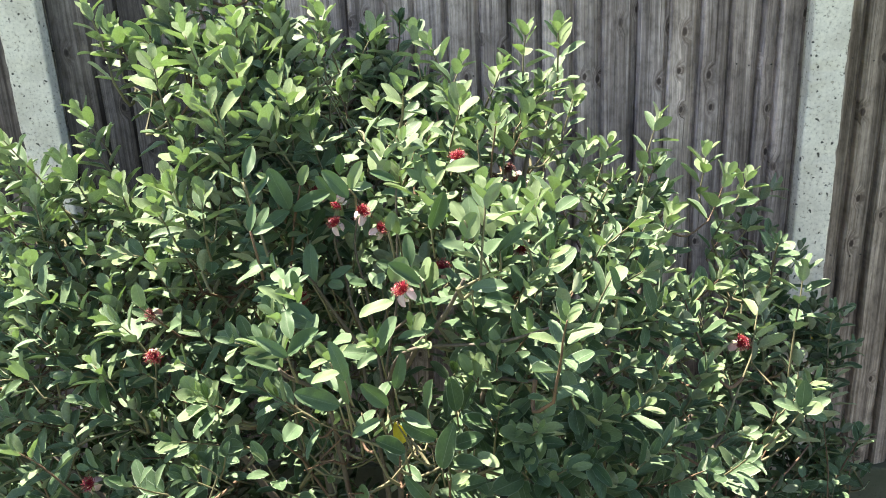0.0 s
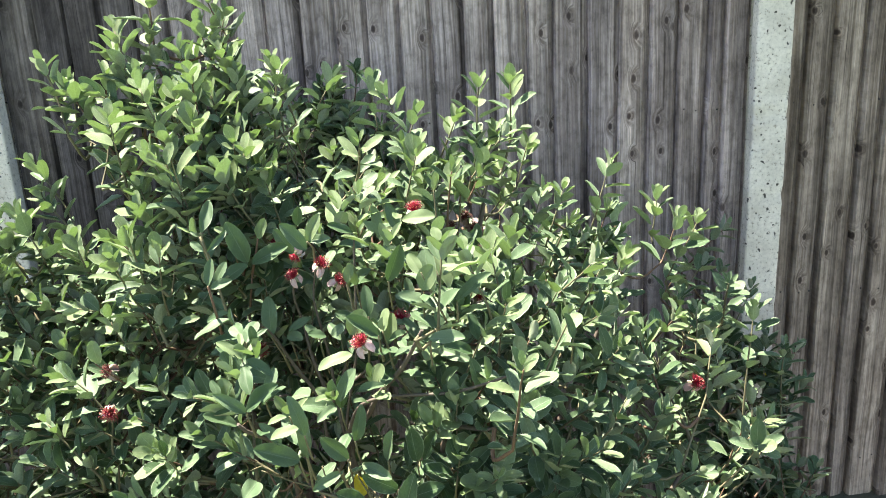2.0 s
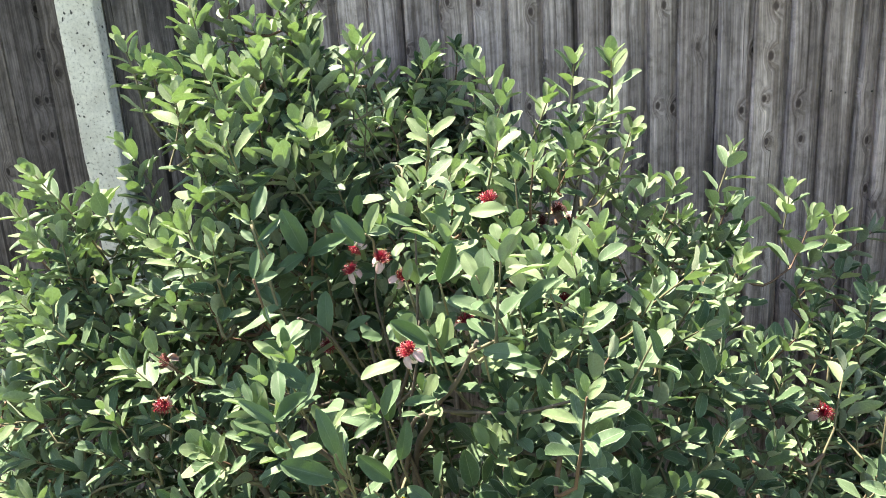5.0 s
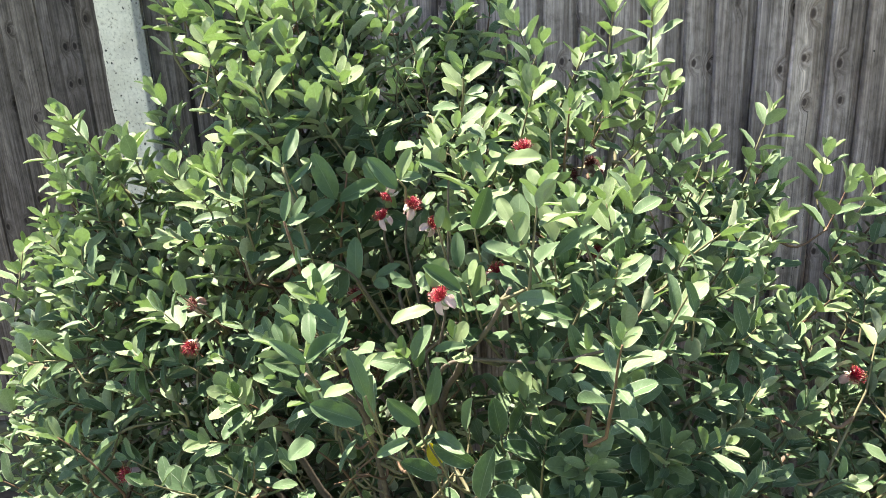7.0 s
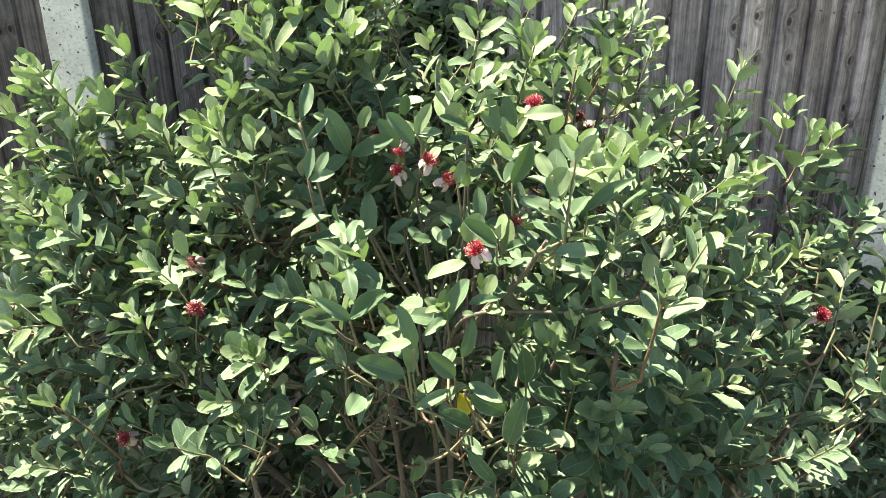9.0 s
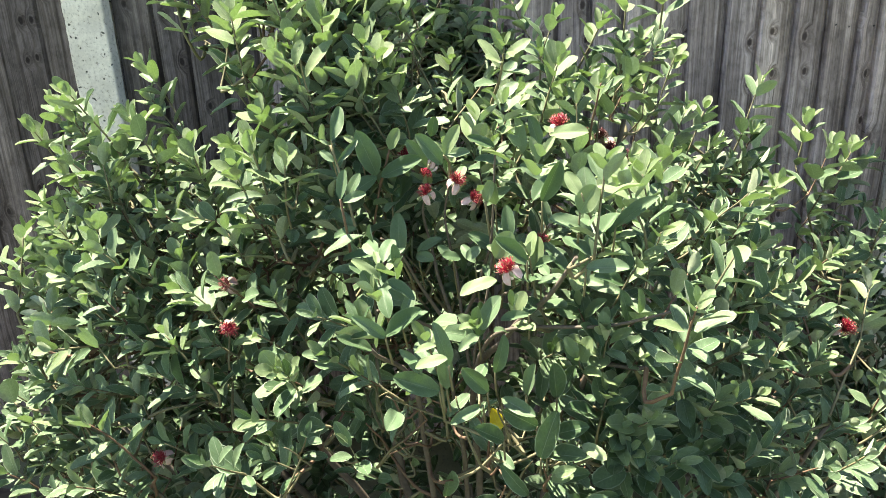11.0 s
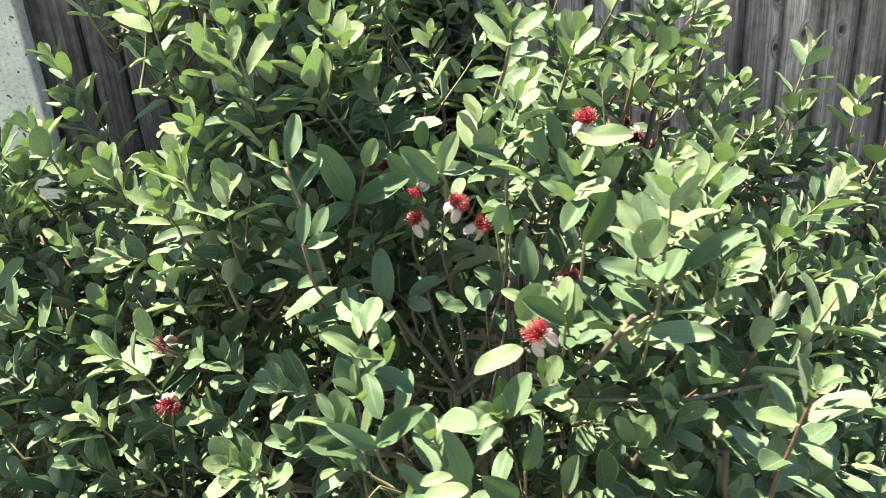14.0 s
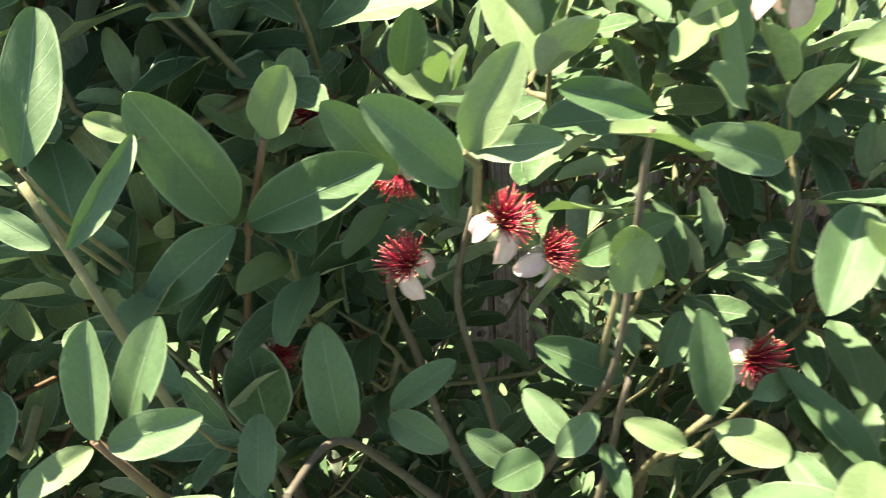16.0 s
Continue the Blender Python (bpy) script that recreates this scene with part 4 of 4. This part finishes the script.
FLOWER_SPOTS = [(-.466, 1.275, .874), (-.455, 1.20, .914), (-.514, 1.356, .813), (-.361, 1.368, 1.128), (-.344, 1.314, 1.085), (.20, 1.60, 1.295), (.22, 1.64, 1.275), (.20, 1.52, 1.332), (.069, 1.190, 1.232), (-.008, 1.362, 1.292), (.012, 1.372, 1.262), (-.048, 1.360, 1.276), (-.052, 1.392, 1.300), (.131, 1.436, 1.350), (.222, 1.508, 1.178), (.625, 1.615, .948), (.20, 1.68, 1.257)]
# thin growth low on the front, where the shade of the crest falls
leaves = [l for l in leaves if not (-.22 < l[2][0] < .02 and 1.0 < l[2][1] < 1.36 and .60 < l[2][2] < 1.02 and rng.random() < 0.82)]
leaves = [l for l in leaves if not (.04 < l[2][0] < .17 and 1.25 < l[2][1] < 1.41 and 1.20 < l[2][2] < 1.32 and rng.random() < 0.8)]
leaves = [l for l in leaves if not (-.18 < l[2][0] < .05 and 1.20 < l[2][1] < 1.40 and 1.16 < l[2][2] < 1.35 and rng.random() < 0.75)]


def in_low_hollow(p):
    """The shaded hollow behind the lowest rosettes."""
    d = p[1] - 1.05
    return -0.08 < d < 0.34 and -0.09 - 0.27 * d < p[0] < 0.14 - 0.1 * d and 0.99 - 0.8 * d < p[2] < 1.17 - 0.6 * d


leaves = [l for l in leaves if not (in_low_hollow(l[2] + l[1][:, 1] * 0.5) and rng.random() < 0.9)]
leaves = [l for l in leaves if not in_opening(l[2] + l[1][:, 1] * 0.5)]
clear = []
for p in FLOWER_SPOTS:
    clear += [Vector(p) + Vector((0, -0.9, 0.42)) * d for d in (0.0, 0.025, 0.05, 0.075)]
clear += [Vector(FLOWER_SPOTS[i]) + Vector((-0.16, -0.88, 0.38)) * d for i in (5, 6, 7, 13) for d in (0.075, 0.10, 0.125, 0.15, 0.175, 0.2)]
clear += [(Vector(a) + Vector(b)) / 2 + Vector((0, -0.6, 0.7)) * 0.02 for a, b in NEAR_LEAVES + FRONT_LEAVES + LOW_LEAVES + ROSETTE_LEAVES]
clear += [(Vector(a) + Vector(b)) / 2 + Vector((0, -0.6, 0.7)) * d for a, b in NEAR_LEAVES + ROSETTE_LEAVES[14:20] for d in (0.06, 0.10)]
clear += [(Vector(a) + Vector(b)) / 2 + Vector(d) for a, b in LOW_LEAVES[:14] for d in ((0, -0.035, 0.045), (0, 0.03, -0.02), (0.022, 0.015, -0.01), (-0.022, 0.015, -0.01))]
clear = np.array([tuple(c) for c in clear])
leaves = [l for l in leaves if np.min(np.linalg.norm(clear - (l[2] + l[1][:, 1] * 0.5), axis=1)) > 0.029]
leaves = [l for l in leaves if not (-.09 < l[2][0] < .05 and 1.2 < l[2][1] < 1.335 and 1.22 < l[2][2] < 1.345)]
leaves = [l for l in leaves if sum(((l[2] + l[1][:, 1] * 0.5)[i] - c) ** 2 / q ** 2 for i, c, q in ((0, -.01, .125), (1, 1.34, .15), (2, 1.125, .15))) > 1]
for k, (a, b) in enumerate(NEAR_LEAVES):
    a, b = Vector(a), Vector(b)
    add_leaf(a, b - a, Vector((0.15 * math.sin(k * 2.0), -0.75, 0.65)), (b - a).length, 2 if k in (0, 5, 12) else 0, 4 if k in (0, 7, 12) else 1 if k % 2 else 0, 0.88)
for k, (a, b) in enumerate(ROSETTE_LEAVES):
    a, b = Vector(a), Vector(b)
    young = k in (4, 5, 6, 7, 17, 20, 21, 23, 30)
    add_leaf(a, b - a, Vector((0.5, -0.8, 0.25)) if k > 27 else Vector((0.35 * math.sin(k * 2.0), -0.55, 0.8)), (b - a).length * 1.05, 2 if young else 0, (0, 1, 3)[k % 3], 0.55 if k in (4, 13, 25, 29) else 0.75 if k == 28 else 1.25 if k in (0, 1, 3, 5, 6) else 1.0)
    if k % 2 == 0:
        tube_into(twigs, [a - FOOT + Vector((0, 0.05, -0.08)), a - FOOT + Vector((0, 0.015, -0.03)), a - FOOT], [0.0013, 0.0011, 0.0008], 5)
for k, (a, b) in enumerate(FRONT_LEAVES + LOW_LEAVES):
    a, b = Vector(a), Vector(b)
    add_leaf(a, b - a, Vector((0.50 * math.sin(k * 2.3), -0.66, 0.64)), (b - a).length * 1.0, 2 if k in (0, 5, 7) else 0, 4 if k in (0, 5, 7) else (0, 2, 3)[k % 3], 1.0 if k in (0, 5, 7) else 0.86)
    tube_into(twigs, [a - FOOT + Vector((0, 0.03, -0.05)), a - FOOT + Vector((0, 0.01, -0.02)), a - FOOT], [0.0016, 0.0014, 0.0011], 5)
for a, b in (((.039, 1.10, 1.105), (.02, 1.30, 1.00)), ((.086, 1.12, 1.035), (.05, 1.30, .97))):
    a, b = Vector(a) - FOOT, Vector(b) - FOOT
    tube_into(twigs, curve([b, (a + b) / 2 + Vector((0, 0, -.03)), a], 4), [0.0020 - 0.00012 * i for i in range(9)], 6)
add_leaf(Vector((.055, 1.187, 1.008)), Vector((-.006, -.012, .036)), Vector((0.2, -0.8, 0.4)), 0.042, 4, 0)
for a, b in (((-.102, 1.372, 1.333), (-.125, 1.40, 1.27)), ((-.125, 1.40, 1.27), (-.15, 1.44, 1.18)), ((-.025, 1.352, 1.33), (-.02, 1.37, 1.29)), ((-.146, 1.253, 1.30), (-.15, 1.30, 1.20)), ((-.09, 1.34, 1.186), (-.08, 1.40, 1.10)), ((.032, 1.33, 1.272), (.04, 1.38, 1.15)), ((.065, 1.30, 1.229), (.05, 1.36, 1.10))):
    tube_into(red_twigs if a[0] < -.1 else twigs, [Vector(b) - FOOT, (Vector(a) + Vector(b)) / 2 - FOOT + scatter(0.003), Vector(a) - FOOT], [0.0024, 0.0019, 0.0014], 6)

tube_into(twigs, curve([Vector(p) - FOOT for p in ((-0.170, 1.317, 1.354), (-0.162, 1.312, 1.330), (-0.152, 1.305, 1.297), (-0.142, 1.304, 1.245))], 3)[::-1], [0.0022 - 0.00008 * i for i in range(10)], 6)

# the lit sprig at the low outer edge, and the stalks that stand before the fence there
SPRIG = Vector((0.710, 1.520, 0.866))
for k, tip in enumerate(((0.711, 1.512, 0.922), (0.750, 1.510, 0.894), (0.750, 1.505, 0.858), (0.668, 1.515, 0.888), (0.692, 1.500, 0.886), (0.737, 1.498, 0.884))):
    way = Vector(tip) - SPRIG
    add_leaf(SPRIG + way * 0.08, way, Vector((0.2 * math.sin(k * 2.1), -0.6, 0.75)), way.length * 0.95, 2 if k > 3 else 0, 4 if k > 3 else (1, 3)[k % 2], 1.1)
add_leaf(Vector((0.690, 1.52, 0.829)), Vector((0.034, -0.01, -0.010)), Vector((0, -0.5, 0.8)), 0.036, 2, 1)
tube_into(twigs, curve([Vector(p) - FOOT for p in ((0.52, 1.56, 0.66), (0.630, 1.535, 0.755), (0.689, 1.52, 0.829), (0.710, 1.52, 0.866))], 3), [0.0026 - 0.00014 * i for i in range(10)], 6)
tube_into(red_twigs, curve([Vector(p) - FOOT for p in ((0.80, 1.74, 0.02), (0.895, 1.80, 0.30), (0.890, 1.80, 0.515), (0.884, 1.80, 0.575), (0.869, 1.80, 0.653), (0.862, 1.80, 0.690), (0.868, 1.79, 0.712))], 4), [0.0017 - 0.00004 * i for i in range(25)], 5)
tube_into(red_twigs, [Vector((1.004 + 0.004 * math.sin(i * 1.9), 1.95 + 0.003 * math.cos(i * 2.3), 0.02 + 0.0266 * i)) - FOOT for i in range(20)], [0.0012] * 20, 5)
for foot_x, top in ((0.905, Vector((0.932, 1.86, 0.500))), (0.85, Vector((0.858, 1.86, 0.492)))):
    tube_into(twigs, curve([Vector((foot_x, 1.83, 0.02)) - FOOT, Vector((foot_x + 0.012, 1.85, 0.28)) - FOOT, top - FOOT], 4), [0.0017 - 0.00009 * i for i in range(9)], 5)
    for k in range(6):
        turn = k * 2.4 + foot_x * 9
        add_leaf(top - Vector((0, 0, 0.012 * k)), Vector((math.cos(turn), math.sin(turn) - 0.2, 0.55)), Vector((0, -0.4, 0.9)), 0.034 + 0.002 * k, 0, (1, 3)[k % 2], 1.15)

tagged(part("twig", twigs, TWIG, shrub, "thin green-brown twigs"), kind="stuff")
tagged(part("young_twig", red_twigs, RED_TWIG, shrub, "thin reddish twigs"), kind="stuff")

# the leaves at the heart of the front are single parts, the rest one mass
CENTRE = np.array((0.0, 1.22, 1.26))
order = sorted(range(len(leaves)), key=lambda i: float(np.linalg.norm(leaves[i][2] - CENTRE)))
single = set(order[:290])
rest = [l for i, l in enumerate(leaves) if i not in single]
foot = np.array(FOOT)
mass = new("foliage", leaf_mesh("foliage", [(s, b, p - foot, slot) for s, b, p, slot in rest], LEAVES))
mass.parent = shrub
tagged(mass, "dense grey-green oval leaves, paler at shoot ends", kind="stuff")
flat = {}
for i in sorted(single):
    s, b, p, slot = leaves[i]
    if (s, slot) not in flat:
        flat[s, slot] = leaf_mesh("leaf", [(s, np.eye(3), np.zeros(3), slot)], LEAVES_SINGLE, FINE_SHAPES)
    ob = new("leaf", flat[s, slot])
    ob.parent = shrub
    m = Matrix.Identity(4)
    for r in range(3):
        for c in range(3):
            m[r][c] = b[r][c]
        m[r][3] = p[r] - foot[r]
    ob.matrix_local = m


# ---- flowers ----
def petal_mesh(old):
    """A fleshy petal, cupped, white outside and rose inside."""
    bm = bmesh.new()
    n_u, n_v, thick = 5, 6, 0.0012
    layers = []
    for under in (0, 1):
        grid = []
        for j in range(n_v + 1):
            v = j / n_v
            w = 0.0030 + 0.0034 * math.sin(math.pi * min(0.93, 0.95 * v)) if v < 1 else 0.0034
            row = []
            for i in range(n_u + 1):
                u = i / n_u * 2 - 1
                cup = (0.0032 if not old else 0.0042) * u * u
                z = cup - 0.0085 * v * v - (thick * (1 - u ** 4) if under else 0)
                row.append(bm.verts.new((u * w, 0.002 + 0.0170 * v - 0.002 * v * v, z)))
            grid.append(row)
        layers.append(grid)
    for under, grid in enumerate(layers):
        for j in range(n_v):
            for i in range(n_u):
                f = [grid[j][i], grid[j][i + 1], grid[j + 1][i + 1], grid[j + 1][i]]
                face = bm.faces.new(f if not under else f[::-1])
                face.smooth, face.material_index = True, under
    bmesh.ops.remove_doubles(bm, verts=bm.verts, dist=0.00015)
    return mesh_of("petal", bm, [PETAL_OLD, PETAL_OLD] if old else [PETAL_IN, PETAL_OUT])


def stamen_meshes(old):
    r = random.Random(5)
    hair, knobs = bmesh.new(), bmesh.new()
    for k in range(110):
        a = k * 2.39996
        lean = 0.10 + 0.85 * math.sqrt(k / 110)
        out = Vector((math.cos(a) * math.sin(lean), math.sin(a) * math.sin(lean), math.cos(lean)))
        length = r.uniform(0.0115, 0.0165) * (0.8 if old else 1)
        root = Vector((math.cos(a), math.sin(a), 0)) * 0.0032 * math.sqrt(k / 110)
        bend = Vector((r.uniform(-1, 1), r.uniform(-1, 1), 0)) * 0.0016 * (2.2 if old else 1)
        tube_into(hair, [root, root + out * length * 0.5 + bend, root + out * length + bend * 0.4], [0.00042, 0.00036, 0.00028], 4)
        bmesh.ops.create_icosphere(knobs, subdivisions=1, radius=0.00027, matrix=Matrix.Translation(root + out * length + bend * 0.4))
    tube_into(hair, [Vector((0, 0, 0)), Vector((0.001, 0, 0.010)), Vector((0.0005, 0.001, 0.018))], [0.0007, 0.0006, 0.0005], 5)
    return mesh_of("stamen_brush", hair, STAMEN_OLD if old else STAMEN), mesh_of("pollen", knobs, NAIL if old else ANTHER)


def cup_mesh():
    bm = bmesh.new()
    tube_into(bm, [Vector((0, 0, -0.014)), Vector((0, 0, -0.010)), Vector((0, 0, -0.006)), Vector((0, 0, -0.002)), Vector((0, 0, 0.0015))], [0.0010, 0.0022, 0.0031, 0.0036, 0.0040], 9)
    for k in range(4):
        a = k * math.pi / 2 + math.pi / 4
        d = Vector((math.cos(a), math.sin(a), 0))
        tube_into(bm, [d * 0.003, d * 0.0065 + Vector((0, 0, -0.0015)), d * 0.0095 + Vector((0, 0, -0.005))], [0.0028, 0.0030, 0.0009], 6)
    return mesh_of("flower", bm, SEPAL)


CUP = cup_mesh()
PETALS = {old: petal_mesh(old) for old in (False, True)}
BRUSH = {old: stamen_meshes(old) for old in (False, True)}


def flower(at, way, old=False, size=1.0, petals=4, spin=0.0):
    """A blossom whose stamens point along way, joined by a short stalk to the twig behind it."""
    ob = new("flower", CUP)
    ob.parent = shrub
    q = Vector(way).normalized().to_track_quat("Z", "Y").to_matrix().to_4x4()
    ob.matrix_local = Matrix.Translation(Vector(at) - FOOT) @ q @ pose(0, 0, 0, 0, 0, spin) @ Matrix.Scale(size, 4)
    if old:
        tagged(ob, "faded flower with browned red stamens")
    for k in range(petals):
        p = new("petal", PETALS[old])
        p.parent = ob
        p.matrix_local = pose(0, 0, 0, 0, 0, 90 * k) @ pose(0, 0.0025, 0.001, -42 + 22 * math.sin(k * 2.1 + at[0] * 40), 0, 0)
    for name, me in zip(("stamen_brush", "pollen"), BRUSH[old]):
        s = new(name, me)
        s.parent = ob
        s.location = (0, 0, 0.001)


flower((.069, 1.190, 1.232), (-.35, -.35, .75), petals=4, spin=20, size=0.95)
flower((.625, 1.615, .948), (.1, -.6, .6), spin=10, size=1.2)
flower((-.010, 1.360, 1.290), (.42, -.45, .70), spin=62, size=0.90, petals=3)
flower((.011, 1.374, 1.260), (.62, -.35, .52), spin=75, size=0.84, petals=3)
flower((-.050, 1.359, 1.274), (-.38, -.40, .74), spin=30, size=0.84)
flower((-.052, 1.392, 1.300), (-.3, -.4, -.5), spin=15, size=0.76)
flower((.131, 1.436, 1.350), (-.1, -.3, .8), spin=25)
flower((.222, 1.508, 1.178), (.25, -.6, .6), spin=5)
flower((-.466, 1.278, .874), (-.2, -.6, .5), spin=70)
flower((-.361, 1.368, 1.128), (-.3, -.7, .3), spin=40, old=True)
flower((-.344, 1.314, 1.085), (.2, -.8, .1), spin=12)
flower((-.165, 1.70, 1.405), (.4, -.7, .3), spin=30)
flower((-.205, 1.64, 1.41), (.1, -.7, .5), spin=60)
flower((.183, 1.672, 1.257), (-.4, -.7, .2), spin=30, old=True)
flower((.223, 1.700, 1.250), (.2, -.8, .1), spin=80, old=True, size=1.1)
flower((.205, 1.690, 1.272), (.0, -.6, .6), spin=10, old=True)
flower((.245, 1.700, 1.236), (.6, -.6, .1), spin=50, old=True)
flower((-.094, 1.450, 1.302), (.2, -.6, .7), spin=33)
flower((-.155, 1.500, 1.100), (.3, -.8, .2), spin=66)
flower((.103, 1.350, 1.205), (.3, -.7, .5), spin=20)


# ---- weeds by the gravel board ----
STRAW = bark_material("dry_straw", (0.20, 0.16, 0.10), (0.38, 0.32, 0.22), 260.0)


def dry_stalk(points, thick):
    """A dead stalk that stands in the bed, with a hooked tip and short side spurs."""
    pts = curve([Vector(p) for p in points], 5)
    foot = pts[0].copy()
    thing = new("dry_stalk")
    thing.location = foot
    tagged(thing, "thin dry straw-coloured stalk standing against the fence", "stalk", "dry stalks")
    bm = bmesh.new()
    tube_into(bm, [p - foot for p in pts], [thick * (1 - 0.6 * i / len(pts)) for i in range(len(pts))], 5)
    part("stem", bm, STRAW, thing)
    for i in range(3, len(pts) - 1, 3):
        bm = bmesh.new()
        side = Vector((0.012 * (-1) ** i, -0.006, 0.010))
        tube_into(bm, [pts[i] - foot, pts[i] - foot + side * 0.6, pts[i] - foot + side], [thick * 0.6, thick * 0.5, thick * 0.25], 4)
        part("spur", bm, STRAW, thing)


def weed(at, height, count, seed):
    """A young self-sown plant: a bent green stem with a few soft leaves."""
    r = random.Random(seed)
    thing = new("weed")
    thing.location = at
    tagged(thing, "small soft green weed growing at the fence foot", "weed", "weeds")
    pts = curve([Vector((0, 0, 0)), Vector((0.01, -0.01, height * 0.5)), Vector((0.03, -0.02, height))], 4)
    bm = bmesh.new()
    tube_into(bm, pts, [0.0016] * len(pts), 5)
    part("stem", bm, TWIG, thing)
    for k in range(count):
        p = pts[min(len(pts) - 1, 2 + k * (len(pts) - 2) // count)]
        a = k * 2.4 + seed
        way = Vector((math.cos(a), math.sin(a) - 0.3, 0.35)).normalized()
        side = way.cross(Vector((0, -0.2, 1))).normalized()
        n = side.cross(way)
        size = r.uniform(0.028, 0.045)
        ob = new("leaf", flat_leaf(k % 4))
        ob.parent = thing
        m = Matrix.Identity(4)
        for row in range(3):
            m[row][0], m[row][1], m[row][2], m[row][3] = side[row] * size, way[row] * size, n[row] * size, p[row]
        ob.matrix_local = m


def flat_leaf(shape):
    if (shape, 2) not in flat:
        flat[shape, 2] = leaf_mesh("leaf", [(shape, np.eye(3), np.zeros(3), 2)], LEAVES_SINGLE, FINE_SHAPES)
    return flat[shape, 2]


dry_stalk([(.985, 2.10, .02), (.980, 2.08, .26), (.965, 2.06, .42), (.952, 2.05, .50), (.958, 2.04, .515)], 0.0018)
dry_stalk([(1.045, 2.14, .02), (1.038, 2.13, .20), (1.042, 2.12, .34), (1.040, 2.12, .44)], 0.0016)
weed((.985, 2.07, .02), .40, 9, 3)
weed((.95, 2.04, .02), .34, 7, 8)
weed((1.03, 2.08, .02), .31, 6, 5)
